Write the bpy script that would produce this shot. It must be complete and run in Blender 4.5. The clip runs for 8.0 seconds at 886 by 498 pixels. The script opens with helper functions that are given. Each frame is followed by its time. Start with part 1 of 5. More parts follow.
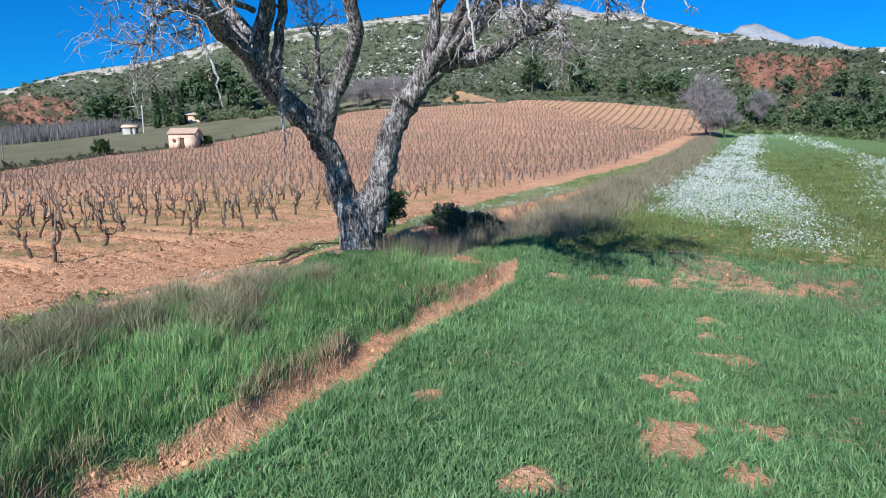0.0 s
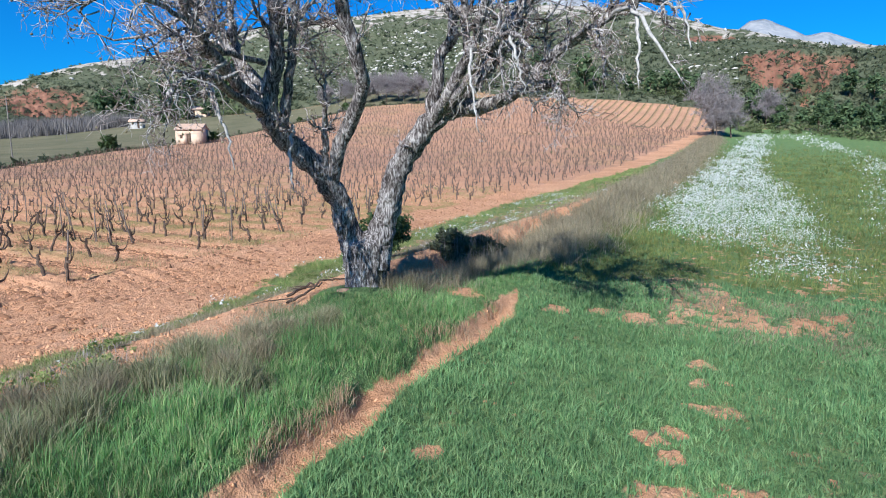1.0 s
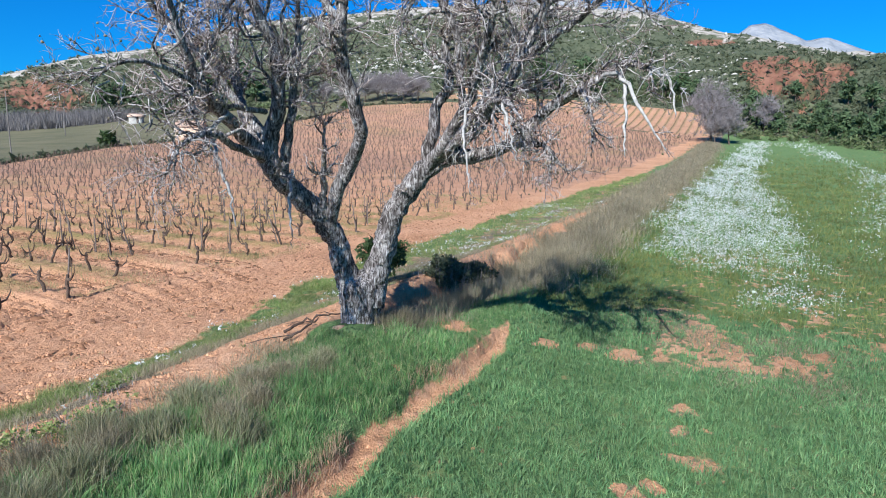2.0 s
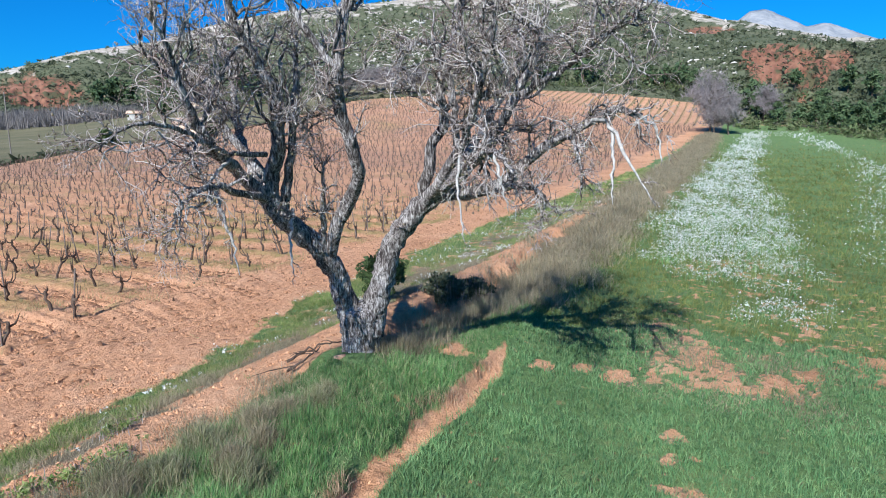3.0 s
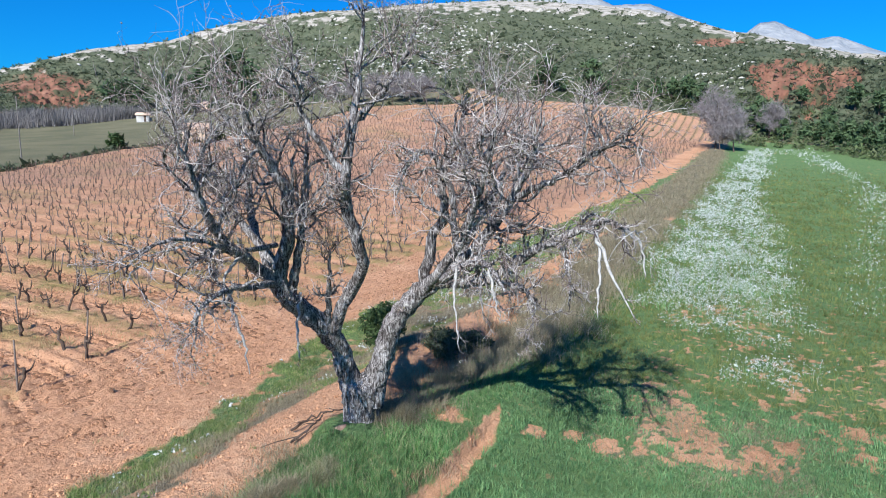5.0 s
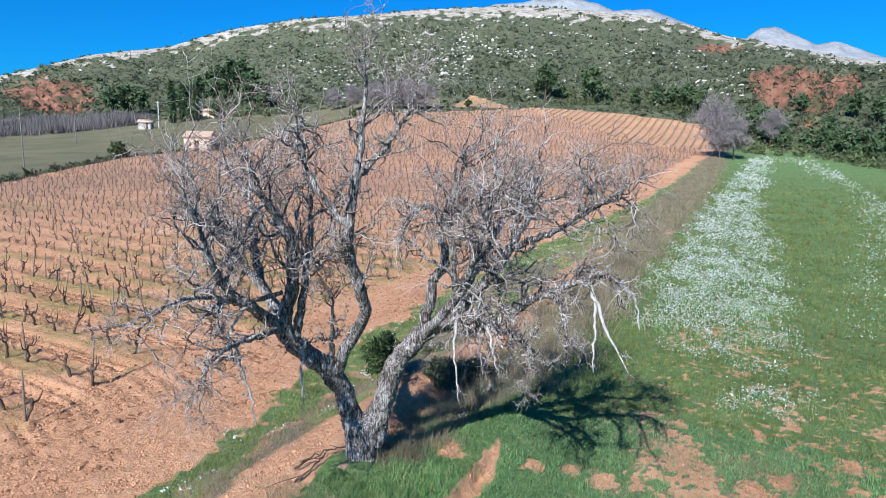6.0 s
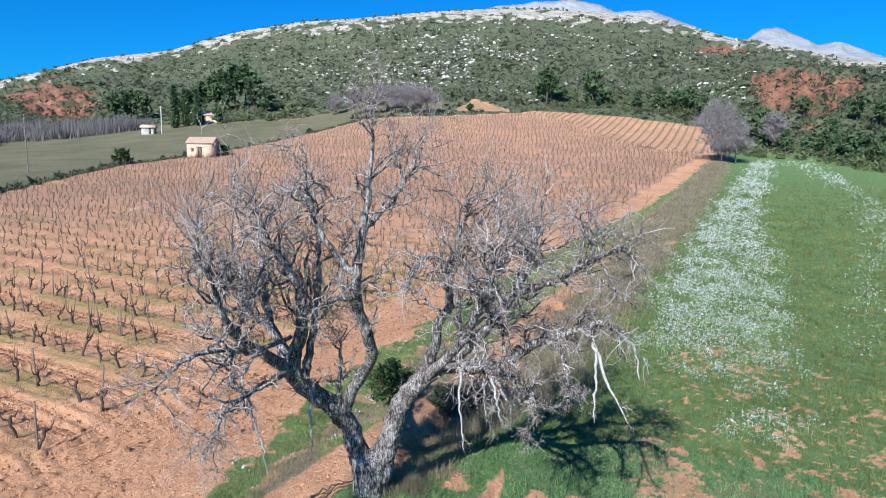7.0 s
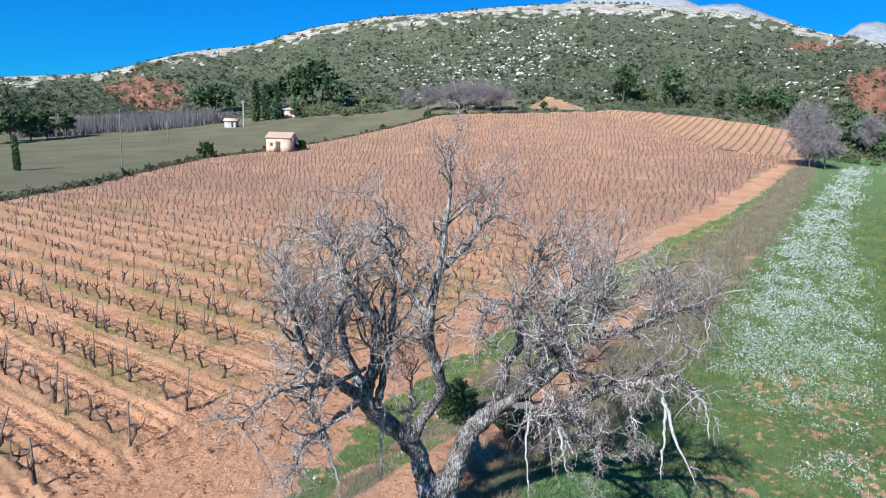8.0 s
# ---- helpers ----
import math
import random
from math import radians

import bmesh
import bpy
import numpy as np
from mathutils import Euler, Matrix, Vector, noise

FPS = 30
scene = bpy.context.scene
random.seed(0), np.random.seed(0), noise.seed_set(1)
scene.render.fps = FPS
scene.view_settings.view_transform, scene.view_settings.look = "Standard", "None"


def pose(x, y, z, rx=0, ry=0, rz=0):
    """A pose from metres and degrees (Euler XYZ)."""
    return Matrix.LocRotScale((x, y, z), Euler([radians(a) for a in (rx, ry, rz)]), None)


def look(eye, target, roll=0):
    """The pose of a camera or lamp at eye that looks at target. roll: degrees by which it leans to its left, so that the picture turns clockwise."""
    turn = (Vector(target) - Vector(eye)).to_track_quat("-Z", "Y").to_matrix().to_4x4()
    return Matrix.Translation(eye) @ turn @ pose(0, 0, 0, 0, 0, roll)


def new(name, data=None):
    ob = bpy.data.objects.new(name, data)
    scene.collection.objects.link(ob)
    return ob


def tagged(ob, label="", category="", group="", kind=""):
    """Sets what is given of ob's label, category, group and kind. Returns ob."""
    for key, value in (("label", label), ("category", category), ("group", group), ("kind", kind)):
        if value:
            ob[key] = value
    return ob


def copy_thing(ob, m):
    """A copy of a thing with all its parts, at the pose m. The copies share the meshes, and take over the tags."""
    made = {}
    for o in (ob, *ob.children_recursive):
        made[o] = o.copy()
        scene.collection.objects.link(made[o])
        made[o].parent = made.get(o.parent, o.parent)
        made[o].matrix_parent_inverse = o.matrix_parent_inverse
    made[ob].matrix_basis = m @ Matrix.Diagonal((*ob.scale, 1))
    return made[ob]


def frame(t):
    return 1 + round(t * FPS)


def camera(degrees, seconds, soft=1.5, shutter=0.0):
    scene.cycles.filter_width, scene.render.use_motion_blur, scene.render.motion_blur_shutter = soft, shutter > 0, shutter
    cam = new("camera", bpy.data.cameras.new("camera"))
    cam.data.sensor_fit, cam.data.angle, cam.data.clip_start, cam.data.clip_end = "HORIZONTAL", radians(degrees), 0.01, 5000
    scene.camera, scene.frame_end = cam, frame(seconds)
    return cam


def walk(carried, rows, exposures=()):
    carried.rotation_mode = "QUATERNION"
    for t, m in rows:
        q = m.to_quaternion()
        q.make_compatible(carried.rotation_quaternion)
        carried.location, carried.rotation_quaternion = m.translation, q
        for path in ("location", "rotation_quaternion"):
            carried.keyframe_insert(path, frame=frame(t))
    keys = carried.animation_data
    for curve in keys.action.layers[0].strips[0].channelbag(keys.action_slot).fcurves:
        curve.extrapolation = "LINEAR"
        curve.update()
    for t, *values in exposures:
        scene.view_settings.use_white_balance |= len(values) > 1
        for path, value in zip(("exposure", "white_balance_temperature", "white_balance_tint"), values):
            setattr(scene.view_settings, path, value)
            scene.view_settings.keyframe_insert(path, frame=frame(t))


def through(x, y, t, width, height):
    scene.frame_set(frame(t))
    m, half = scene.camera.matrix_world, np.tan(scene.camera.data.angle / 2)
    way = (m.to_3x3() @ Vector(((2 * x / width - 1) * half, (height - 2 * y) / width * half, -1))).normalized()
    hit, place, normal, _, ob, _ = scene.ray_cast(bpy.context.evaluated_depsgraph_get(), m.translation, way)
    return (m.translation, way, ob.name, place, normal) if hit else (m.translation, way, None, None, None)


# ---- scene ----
cam = camera(69.3, 8.0, soft=1.0)
PATH = [
    (0, (-0.004, 0.042, 2.274), (-0.003, 2.020, 1.981), -0.97),
    (0.5, (0.019, -0.051, 2.612), (0.008, 1.925, 2.301), -0.72),
    (1, (0.045, -0.142, 2.943), (0.030, 1.834, 2.632), -0.56),
    (1.5, (0.072, -0.231, 3.268), (0.066, 1.745, 2.961), 0.74),
    (3, (0.156, -0.487, 4.221), (0.147, 1.483, 3.876), -0.24),
    (3.5, (0.180, -0.569, 4.535), (0.164, 1.407, 4.223), 1.24),
    (4, (0.200, -0.648, 4.849), (0.181, 1.323, 4.513), 0.35),
    (5.5, (0.225, -0.877, 5.806), (0.203, 1.096, 5.478), 1.34),
    (6, (0.218, -0.949, 6.135), (0.194, 1.025, 5.815), 1.09),
    (6.5, (0.201, -1.020, 6.469), (0.178, 0.952, 6.137), 1.29),
    (7, (0.173, -1.089, 6.812), (0.142, 0.886, 6.496), 0.87),
    (7.5, (0.133, -1.155, 7.163), (0.059, 0.817, 6.840), 1.04),
    (8, (0.080, -1.221, 7.525), (-0.160, 0.736, 7.188), 1.93),
]
walk(cam, [(t, look(eye, target, roll)) for t, eye, target, roll in PATH], [(0.0, 0.60, 6000, 10), (0.4, 0.70, 6000, 10), (8.0, 0.70, 6000, 10)])

# ---- light ----
SUN_ELEV, SUN_AZ = radians(35.5), radians(204.5)   # azimuth clockwise from +y, towards the sun
world = bpy.data.worlds.new("sky")
scene.world = world
world.use_nodes = True
wn = world.node_tree.nodes
sky = wn.new("ShaderNodeTexSky")
sky.sky_type, sky.sun_disc, sky.sun_elevation, sky.sun_rotation = "NISHITA", False, SUN_ELEV, SUN_AZ
sky.air_density, sky.dust_density, sky.ozone_density, sky.altitude = 1.0, 0.25, 3.0, 300
deep = wn.new("ShaderNodeMix")                      # a deep, clear blue
deep.data_type, deep.blend_type = "RGBA", "MULTIPLY"
deep.inputs[0].default_value, deep.inputs[7].default_value = 1.0, (0.034, 0.342, 0.675, 1)
world.node_tree.links.new(sky.outputs[0], deep.inputs[6])
world.node_tree.links.new(deep.outputs[2], wn["Background"].inputs[0])
wn["Background"].inputs[1].default_value = 0.12
sun = new("sun", bpy.data.lights.new("sun", "SUN"))
sun.data.energy, sun.data.angle, sun.data.color = 5.0, radians(0.5), (1.0, 0.955, 0.88)
to_sun = Vector((math.sin(SUN_AZ) * math.cos(SUN_ELEV), math.cos(SUN_AZ) * math.cos(SUN_ELEV), math.sin(SUN_ELEV)))
sun.rotation_euler = to_sun.to_track_quat("Z", "Y").to_euler()

# ---- mesh tools ----
rng = np.random.default_rng(7)


def mesh_data(name, V, F, mats=(), slots=None, attrs=None, smooth=False):
    """A mesh from arrays of points and of faces with the same number of corners."""
    V, F = np.asarray(V, np.float32), np.asarray(F, np.int32)
    me = bpy.data.meshes.new(name)
    n, k = F.shape
    me.vertices.add(len(V))
    me.vertices.foreach_set("co", V.ravel())
    me.loops.add(n * k)
    me.loops.foreach_set("vertex_index", F.ravel())
    me.polygons.add(n)
    me.polygons.foreach_set("loop_start", np.arange(0, n * k, k, dtype=np.int32))
    if slots is not None:
        me.polygons.foreach_set("material_index", np.asarray(slots, np.int32))
    if smooth:
        me.polygons.foreach_set("use_smooth", np.ones(n, bool))
    for key, values in (attrs or {}).items():
        a = me.attributes.new(key, "FLOAT", "POINT")
        a.data.foreach_set("value", np.asarray(values, np.float32).ravel())
    for m in mats if isinstance(mats, (list, tuple)) else (mats,):
        me.materials.append(m)
    me.update(calc_edges=True)
    return me


def put(name, me, parent=None, label="", category="", group="", kind="", at=None):
    ob = new(name, me)
    if parent is not None:
        ob.parent = parent
    if at is not None:
        ob.matrix_basis = at
    return tagged(ob, label, category, group, kind)


def joined(pieces):
    """Joins (points, faces) pairs into one pair."""
    Vs, Fs, n = [], [], 0
    for V, F in pieces:
        Vs.append(V)
        Fs.append(F + n)
        n += len(V)
    return np.concatenate(Vs), np.concatenate(Fs)


def tube(P, R, sides=6, cap=True, wob=0.0, rnd=None):
    """A tapered round limb along the points P with the radii R, as triangles."""
    P, R = np.asarray(P, float), np.asarray(R, float)
    T = np.gradient(P, axis=0)
    T /= np.linalg.norm(T, axis=1)[:, None] + 1e-9
    ref = np.array([0.0, 0, 1]) if abs(T[0, 2]) < 0.8 else np.array([1.0, 0, 0])
    A = np.cross(T, ref)
    A /= np.linalg.norm(A, axis=1)[:, None] + 1e-9
    B = np.cross(T, A)
    ang = np.linspace(0, 2 * np.pi, sides, endpoint=False)
    rad = R[:, None] * np.ones(sides)
    if wob and rnd is not None:
        rad = rad * (1 + wob * rnd.standard_normal(rad.shape))
    V = P[:, None] + rad[..., None] * (np.cos(ang)[None, :, None] * A[:, None] + np.sin(ang)[None, :, None] * B[:, None])
    V = V.reshape(-1, 3)
    n = len(P)
    i = np.arange(n - 1)[:, None] * sides
    j = np.arange(sides)[None]
    a, b = (i + j).ravel(), (i + (j + 1) % sides).ravel()
    F = np.concatenate([np.column_stack([a, b, b + sides]), np.column_stack([a, b + sides, a + sides])])
    if cap:
        V = np.vstack([V, P[-1:]])
        e = (n - 1) * sides
        F = np.concatenate([F, np.column_stack([e + j[0], e + (j[0] + 1) % sides, np.full(sides, len(V) - 1)])])
    return V, F


def tubes(P, R, sides):
    """Many thin limbs at once: P is (limbs, points, 3), R is (limbs, points)."""
    T = np.gradient(P, axis=1)
    T /= np.linalg.norm(T, axis=2)[..., None] + 1e-9
    A = np.cross(T, np.array([0.31, 0.17, 0.93]))
    A /= np.linalg.norm(A, axis=2)[..., None] + 1e-9
    B = np.cross(T, A)
    ang = np.linspace(0, 2 * np.pi, sides, endpoint=False)
    V = P[:, :, None] + R[:, :, None, None] * (np.cos(ang)[None, None, :, None] * A[:, :, None] + np.sin(ang)[None, None, :, None] * B[:, :, None])
    m, n = R.shape
    i, j = np.meshgrid(np.arange(n - 1) * sides, np.arange(sides), indexing="ij")
    a, b = (i + j).ravel(), (i + (j + 1) % sides).ravel()
    F = np.concatenate([np.column_stack([a, b, b + sides]), np.column_stack([a, b + sides, a + sides])])
    return V.reshape(-1, 3), (F[None] + (np.arange(m) * n * sides)[:, None, None]).reshape(-1, 3)


def spline(P, n):
    """n points along a smooth curve through P (rows may hold a radius too)."""
    P = np.asarray(P, float)
    Q = np.vstack([2 * P[0] - P[1], P, 2 * P[-1] - P[-2]])
    u = np.linspace(0, len(P) - 1 - 1e-6, n)
    k, f = u.astype(int), (u % 1)[:, None]
    a, b, c, d = Q[k], Q[k + 1], Q[k + 2], Q[k + 3]
    return 0.5 * (2 * b + (c - a) * f + (2 * a - 5 * b + 4 * c - d) * f ** 2 + (3 * b - a - 3 * c + d) * f ** 3)


def blades(P, H, W, lean=0.35, bend=True, rnd=rng):
    """Blades of grass that stand on the points P."""
    n = len(P)
    az, to = rnd.uniform(0, 2 * np.pi, n), rnd.uniform(0, 2 * np.pi, n)
    side = np.column_stack([np.cos(az), np.sin(az), np.zeros(n)]) * (W / 2)[:, None]
    off = np.column_stack([np.cos(to), np.sin(to), np.zeros(n)]) * (H * np.abs(rnd.normal(0, lean, n)))[:, None]
    up = np.column_stack([np.zeros(n), np.zeros(n), H])
    if not bend:
        V = np.stack([P - side, P + side, P + up + off], 1).reshape(-1, 3)
        return V, np.arange(3 * n).reshape(-1, 3)
    mid = P + 0.55 * up + 0.3 * off
    V = np.stack([P - side, P + side, mid - 0.8 * side, mid + 0.8 * side, P + 0.95 * up + off], 1).reshape(-1, 3)
    k = np.arange(n)[:, None] * 5
    return V, np.concatenate([k + [[0, 1, 3]], k + [[0, 3, 2]], k + [[2, 3, 4]]])


def tufts(P, R, size, count, rnd=rng, flat=0.8):
    """Clumps of small leaf triangles round the points P with the radii R."""
    n = len(P)
    d = rnd.standard_normal((n, count, 3))
    d /= np.linalg.norm(d, axis=2)[..., None]
    r = rnd.uniform(0.35, 1.0, (n, count)) ** 0.6 * R[:, None]
    C = P[:, None] + d * r[..., None] * np.array([1, 1, flat])
    s = (size if np.ndim(size) == 0 else size[:, None]) * rnd.uniform(0.6, 1.4, (n, count))
    E = rnd.standard_normal((n, count, 2, 3)) * s[..., None, None]
    V = np.stack([C - E[:, :, 0] * 0.5, C + E[:, :, 0] * 0.5, C + E[:, :, 1]], 2).reshape(-1, 3)
    return V, np.arange(len(V)).reshape(-1, 3)


ICO_V = np.array([(0, 0, -1), (0.7236, -0.5257, -0.4472), (-0.2764, -0.8506, -0.4472), (-0.8944, 0, -0.4472), (-0.2764, 0.8506, -0.4472), (0.7236, 0.5257, -0.4472),
                  (0.2764, -0.8506, 0.4472), (-0.7236, -0.5257, 0.4472), (-0.7236, 0.5257, 0.4472), (0.2764, 0.8506, 0.4472), (0.8944, 0, 0.4472), (0, 0, 1)])
ICO_F = np.array([int(c, 16) for c in "012 105 023 034 045 15a 216 327 438 549 1a6 267 378 489 59a 6ab 76b 87b 98b a9b".replace(" ", "")]).reshape(-1, 3)


def lumps(P, R, flat=0.7, rough=0.3, rnd=rng):
    """Angular stones or clods at the points P."""
    n = len(P)
    shape = ICO_V[None] * (1 + rough * rnd.standard_normal((n, 12, 1))) * rnd.uniform(0.6, 1.3, (n, 1, 3)) * np.array([1, 1, flat])
    V = P[:, None] + shape * R[:, None, None]
    F = ICO_F[None] + np.arange(n)[:, None, None] * 12
    return V.reshape(-1, 3), F.reshape(-1, 3)


def slabs(P, way, length, width, high):
    """Low wedges of pressed earth, each lying along its own direction in the plane."""
    n = len(P)
    a = np.column_stack([np.cos(way), np.sin(way), np.zeros(n)])
    b = np.column_stack([-np.sin(way), np.cos(way), np.zeros(n)])
    up = np.array([0, 0, 1.0]) * high[:, None]
    l, k = (length / 2)[:, None], (width / 2)[:, None]
    V = np.stack([P - a * l - b * k, P + a * l - b * k, P + a * l + b * k, P - a * l + b * k, P - a * l * 0.6 + up, P + a * l * 0.5 + up * 0.8], 1)
    F = np.array([(0, 1, 5), (0, 5, 4), (2, 3, 4), (2, 4, 5), (1, 2, 5), (3, 0, 4)])
    return V.reshape(-1, 3), (F[None] + np.arange(n)[:, None, None] * 6).reshape(-1, 3)


# ---- the lie of the land ----
BANK, ACROSS, ROOT = np.array([0.415, 0.910]), np.array([0.910, -0.415]), np.array([-1.4, 8.8])
RIDGE_AZ = [-80, -50, -35, -32, -29, -27, -23.5, -20.5, -18, -13.3, -8, -3, 2.4, 7.2, 12, 16, 19.5, 22.5, 24, 26.5, 29, 32.7, 45, 80]
RIDGE_EL = [1.5, 2.4, 4.2, 5.2, 6.2, 6.6, 7.2, 8.3, 9.05, 10.05, 10.6, 11.2, 11.5, 11.5, 11.1, 10.6, 9.7, 8.7, 8.5, 7.8, 7.2, 6.3, 4.0, 1.5]


def smooth_step(a, b, x):
    t = np.clip((x - a) / (b - a), 0, 1)
    return t * t * (3 - 2 * t)


def along(x, y):
    """How far a place lies along the bank from the tree, and across it to the right."""
    return (x - ROOT[0]) * BANK[0] + (y - ROOT[1]) * BANK[1], (x - ROOT[0]) * ACROSS[0] + (y - ROOT[1]) * ACROSS[1]


def place(s, w):
    return ROOT[0] + s * BANK[0] + w * ACROSS[0], ROOT[1] + s * BANK[1] + w * ACROSS[1]


def lattice(i, j, seed):
    """A random value from 0 to 1 for each cell of a grid."""
    h = (i.astype(np.int64) * 374761393 + j.astype(np.int64) * 668265263 + int(seed * 1013) * 1442695041) & 0x7FFFFFFF
    h = ((h ^ (h >> 13)) * 1274126177) & 0x7FFFFFFF
    return ((h ^ (h >> 16)) & 0xFFFF) / 65535.0


def ripple(x, y, scale, seed=0.0):
    """Soft irregular noise from about -1 to 1, in blots about as wide as twice the scale."""
    out, gain = 0.0, 1.0
    for n in range(2):
        u, v = np.asarray(x) / (scale * 1.5) * (2.1 ** n) + 31.7 * seed, np.asarray(y) / (scale * 1.5) * (2.1 ** n) - 17.3 * seed
        u, v = u * 0.8 + v * 0.6, v * 0.8 - u * 0.6
        i, j = np.floor(u), np.floor(v)
        f, g = u - i, v - j
        f, g = f * f * (3 - 2 * f), g * g * (3 - 2 * g)
        a, b, c, d = lattice(i, j, seed + n), lattice(i + 1, j, seed + n), lattice(i, j + 1, seed + n), lattice(i + 1, j + 1, seed + n)
        out = out + gain * (a + (b - a) * f + (c - a) * g + (a - b - c + d) * f * g - 0.5)
        gain *= 0.5
    return out * 1.7


def foot_of_hill(az):
    """How far off the hillside begins, by bearing."""
    return 205 + 55 * smooth_step(18, 34, -az) - 40 * smooth_step(18, 26, az)


def scarp_line(s):
    """Where the low earth scarp behind the tree stands, across the bank."""
    return np.interp(s, [0.5, 3.5, 7, 12.8, 20, 35], [-0.62, -0.68, -0.42, -0.95, -1.5, -2.0]) + 0.16 * np.sin(s * 2.3) + 0.07 * np.sin(s * 6.1)


def scarp_run(s):
    return smooth_step(0.8, 2.2, s) * (1 - smooth_step(16, 30, s))


def land(x, y):
    """The ground's height."""
    x, y = np.asarray(x, float), np.asarray(y, float)
    s, w = along(x, y)
    fade = 1 - 0.55 * smooth_step(8, 40, s)
    near = 0.55 * smooth_step(-3.2, -0.6, w) * (1 - smooth_step(0.2, 2.6, w)) * fade + 0.27 * smooth_step(-6, -1, w) * (1 - smooth_step(3, 8, w)) * fade
    rut = w - 1.70 - 0.10 * np.sin(s * 1.3) - 0.05 * np.sin(s * 4.1) - 0.03 * ripple(x, y, 0.16, 3.0)
    near = near - 0.14 * smooth_step(-0.22, -0.08, rut) * (1 - smooth_step(-0.02, 0.34, rut)) * (1 - smooth_step(1.4, 2.6, s))
    near = near + 0.16 * np.exp(-((x + 1.2) ** 2 + (y - 8.9) ** 2) / 0.75 ** 2)
    back = w - scarp_line(s)
    near = near - 0.36 * scarp_run(s) * smooth_step(0.0, 0.26, back) * (1 - smooth_step(0.7, 2.2, back))
    near = near + (0.035 * ripple(x, y, 1.3, 2.0) + 0.05 * ripple(x, y, 4.0, 5.0)) * (1 - smooth_step(60, 120, y))
    rho, az = np.hypot(x, y), np.degrees(np.arctan2(x, y))
    slope = 17 * np.maximum(0, np.minimum(y, 215) - 20) ** 2.2 / 170 ** 2.2
    side = 1 - 0.28 * smooth_step(15, 60, x) * (1 - smooth_step(140, 190, y)) - 0.25 * smooth_step(15, 55, -x) - 0.22 * smooth_step(60, 110, -x)
    rise = slope * side
    el = np.interp(az, RIDGE_AZ, RIDGE_EL)
    r0 = foot_of_hill(az)
    top = 640 + 40 * np.sin(az * 0.21)
    crest = 6.8 + top * np.tan(np.radians(el))
    f = np.clip((rho - r0) / (top - r0), 0, None)
    up = np.minimum(f, 1) ** 1.12
    hill = (crest - 22.9 * side) * up + (6 * ripple(x, y, 38, 1.0) + 2.5 * ripple(x, y, 15, 3.0)) * smooth_step(0, 0.2, f) * (1 - smooth_step(0.8, 0.97, f))
    down = np.maximum(f - 1, 0)
    hill = hill * (1 - 0.9 * smooth_step(0, 3.2, down))
    front = smooth_step(-75, -55, az) * (1 - smooth_step(55, 75, az))
    return near + rise * (1 - smooth_step(100, 300, -y)) + hill * front


# ---- materials ----
def nodes_of(name):
    m = bpy.data.materials.new(name)
    m.use_nodes = True
    return m, m.node_tree.nodes, m.node_tree.links, m.node_tree.nodes["Principled BSDF"]


def noise_at(N, L, co, scale, detail=4.0, rough=0.6):
    n = N.new("ShaderNodeTexNoise")
    n.inputs["Scale"].default_value, n.inputs["Detail"].default_value, n.inputs["Roughness"].default_value = scale, detail, rough
    L.new(co, n.inputs["Vector"])
    return n.outputs["Fac"]


def ramp(N, L, fac, stops):
    r = N.new("ShaderNodeValToRGB")
    while len(r.color_ramp.elements) < len(stops):
        r.color_ramp.elements.new(0.5)
    for e, (p, c) in zip(r.color_ramp.elements, stops):
        e.position, e.color = p, (*c, 1)
    L.new(fac, r.inputs[0])
    return r.outputs[0]


def mixed(N, L, fac, a, b, blend="MIX"):
    m = N.new("ShaderNodeMix")
    m.data_type, m.blend_type = "RGBA", blend
    for key, v in ((0, fac), (6, a), (7, b)):
        if isinstance(v, bpy.types.NodeSocket):
            L.new(v, m.inputs[key])
        elif key:
            m.inputs[key].default_value = (*v, 1)
        else:
            m.inputs[0].default_value = v
    return m.outputs[2]


def maths(N, L, op, a, b=0.5, clamp=False):
    m = N.new("ShaderNodeMath")
    m.operation, m.use_clamp = op, clamp
    for key, v in ((0, a), (1, b)):
        if isinstance(v, bpy.types.NodeSocket):
            L.new(v, m.inputs[key])
        else:
            m.inputs[key].default_value = v
    return m.outputs[0]


def bumped(N, L, bsdf, height, strength=0.5, distance=0.02):
    b = N.new("ShaderNodeBump")
    b.inputs["Strength"].default_value, b.inputs["Distance"].default_value = strength, distance
    L.new(height, b.inputs["Height"])
    L.new(b.outputs[0], bsdf.inputs["Normal"])


def surface(name, dark, mid, light, scale=6.0, fine=40.0, rough=0.9, bump=0.4, depth=0.01, per="none"):
    """A dull surface of three tones, mottled at two scales."""
    m, N, L, B = nodes_of(name)
    co = N.new("ShaderNodeTexCoord").outputs["Object"]
    a, b = noise_at(N, L, co, scale), noise_at(N, L, co, fine, 3.0)
    f = maths(N, L, "ADD", maths(N, L, "MULTIPLY", a, 0.6), maths(N, L, "MULTIPLY", b, 0.4))
    if per == "island":
        f = maths(N, L, "ADD", maths(N, L, "MULTIPLY", f, 0.6), maths(N, L, "MULTIPLY", N.new("ShaderNodeNewGeometry").outputs["Random Per Island"], 0.4))
    L.new(ramp(N, L, f, [(0.32, dark), (0.5, mid), (0.68, light)]), B.inputs["Base Color"])
    B.inputs["Roughness"].default_value = rough
    B.inputs["Specular IOR Level"].default_value = 0.25
    bumped(N, L, B, f, bump, depth)
    return m


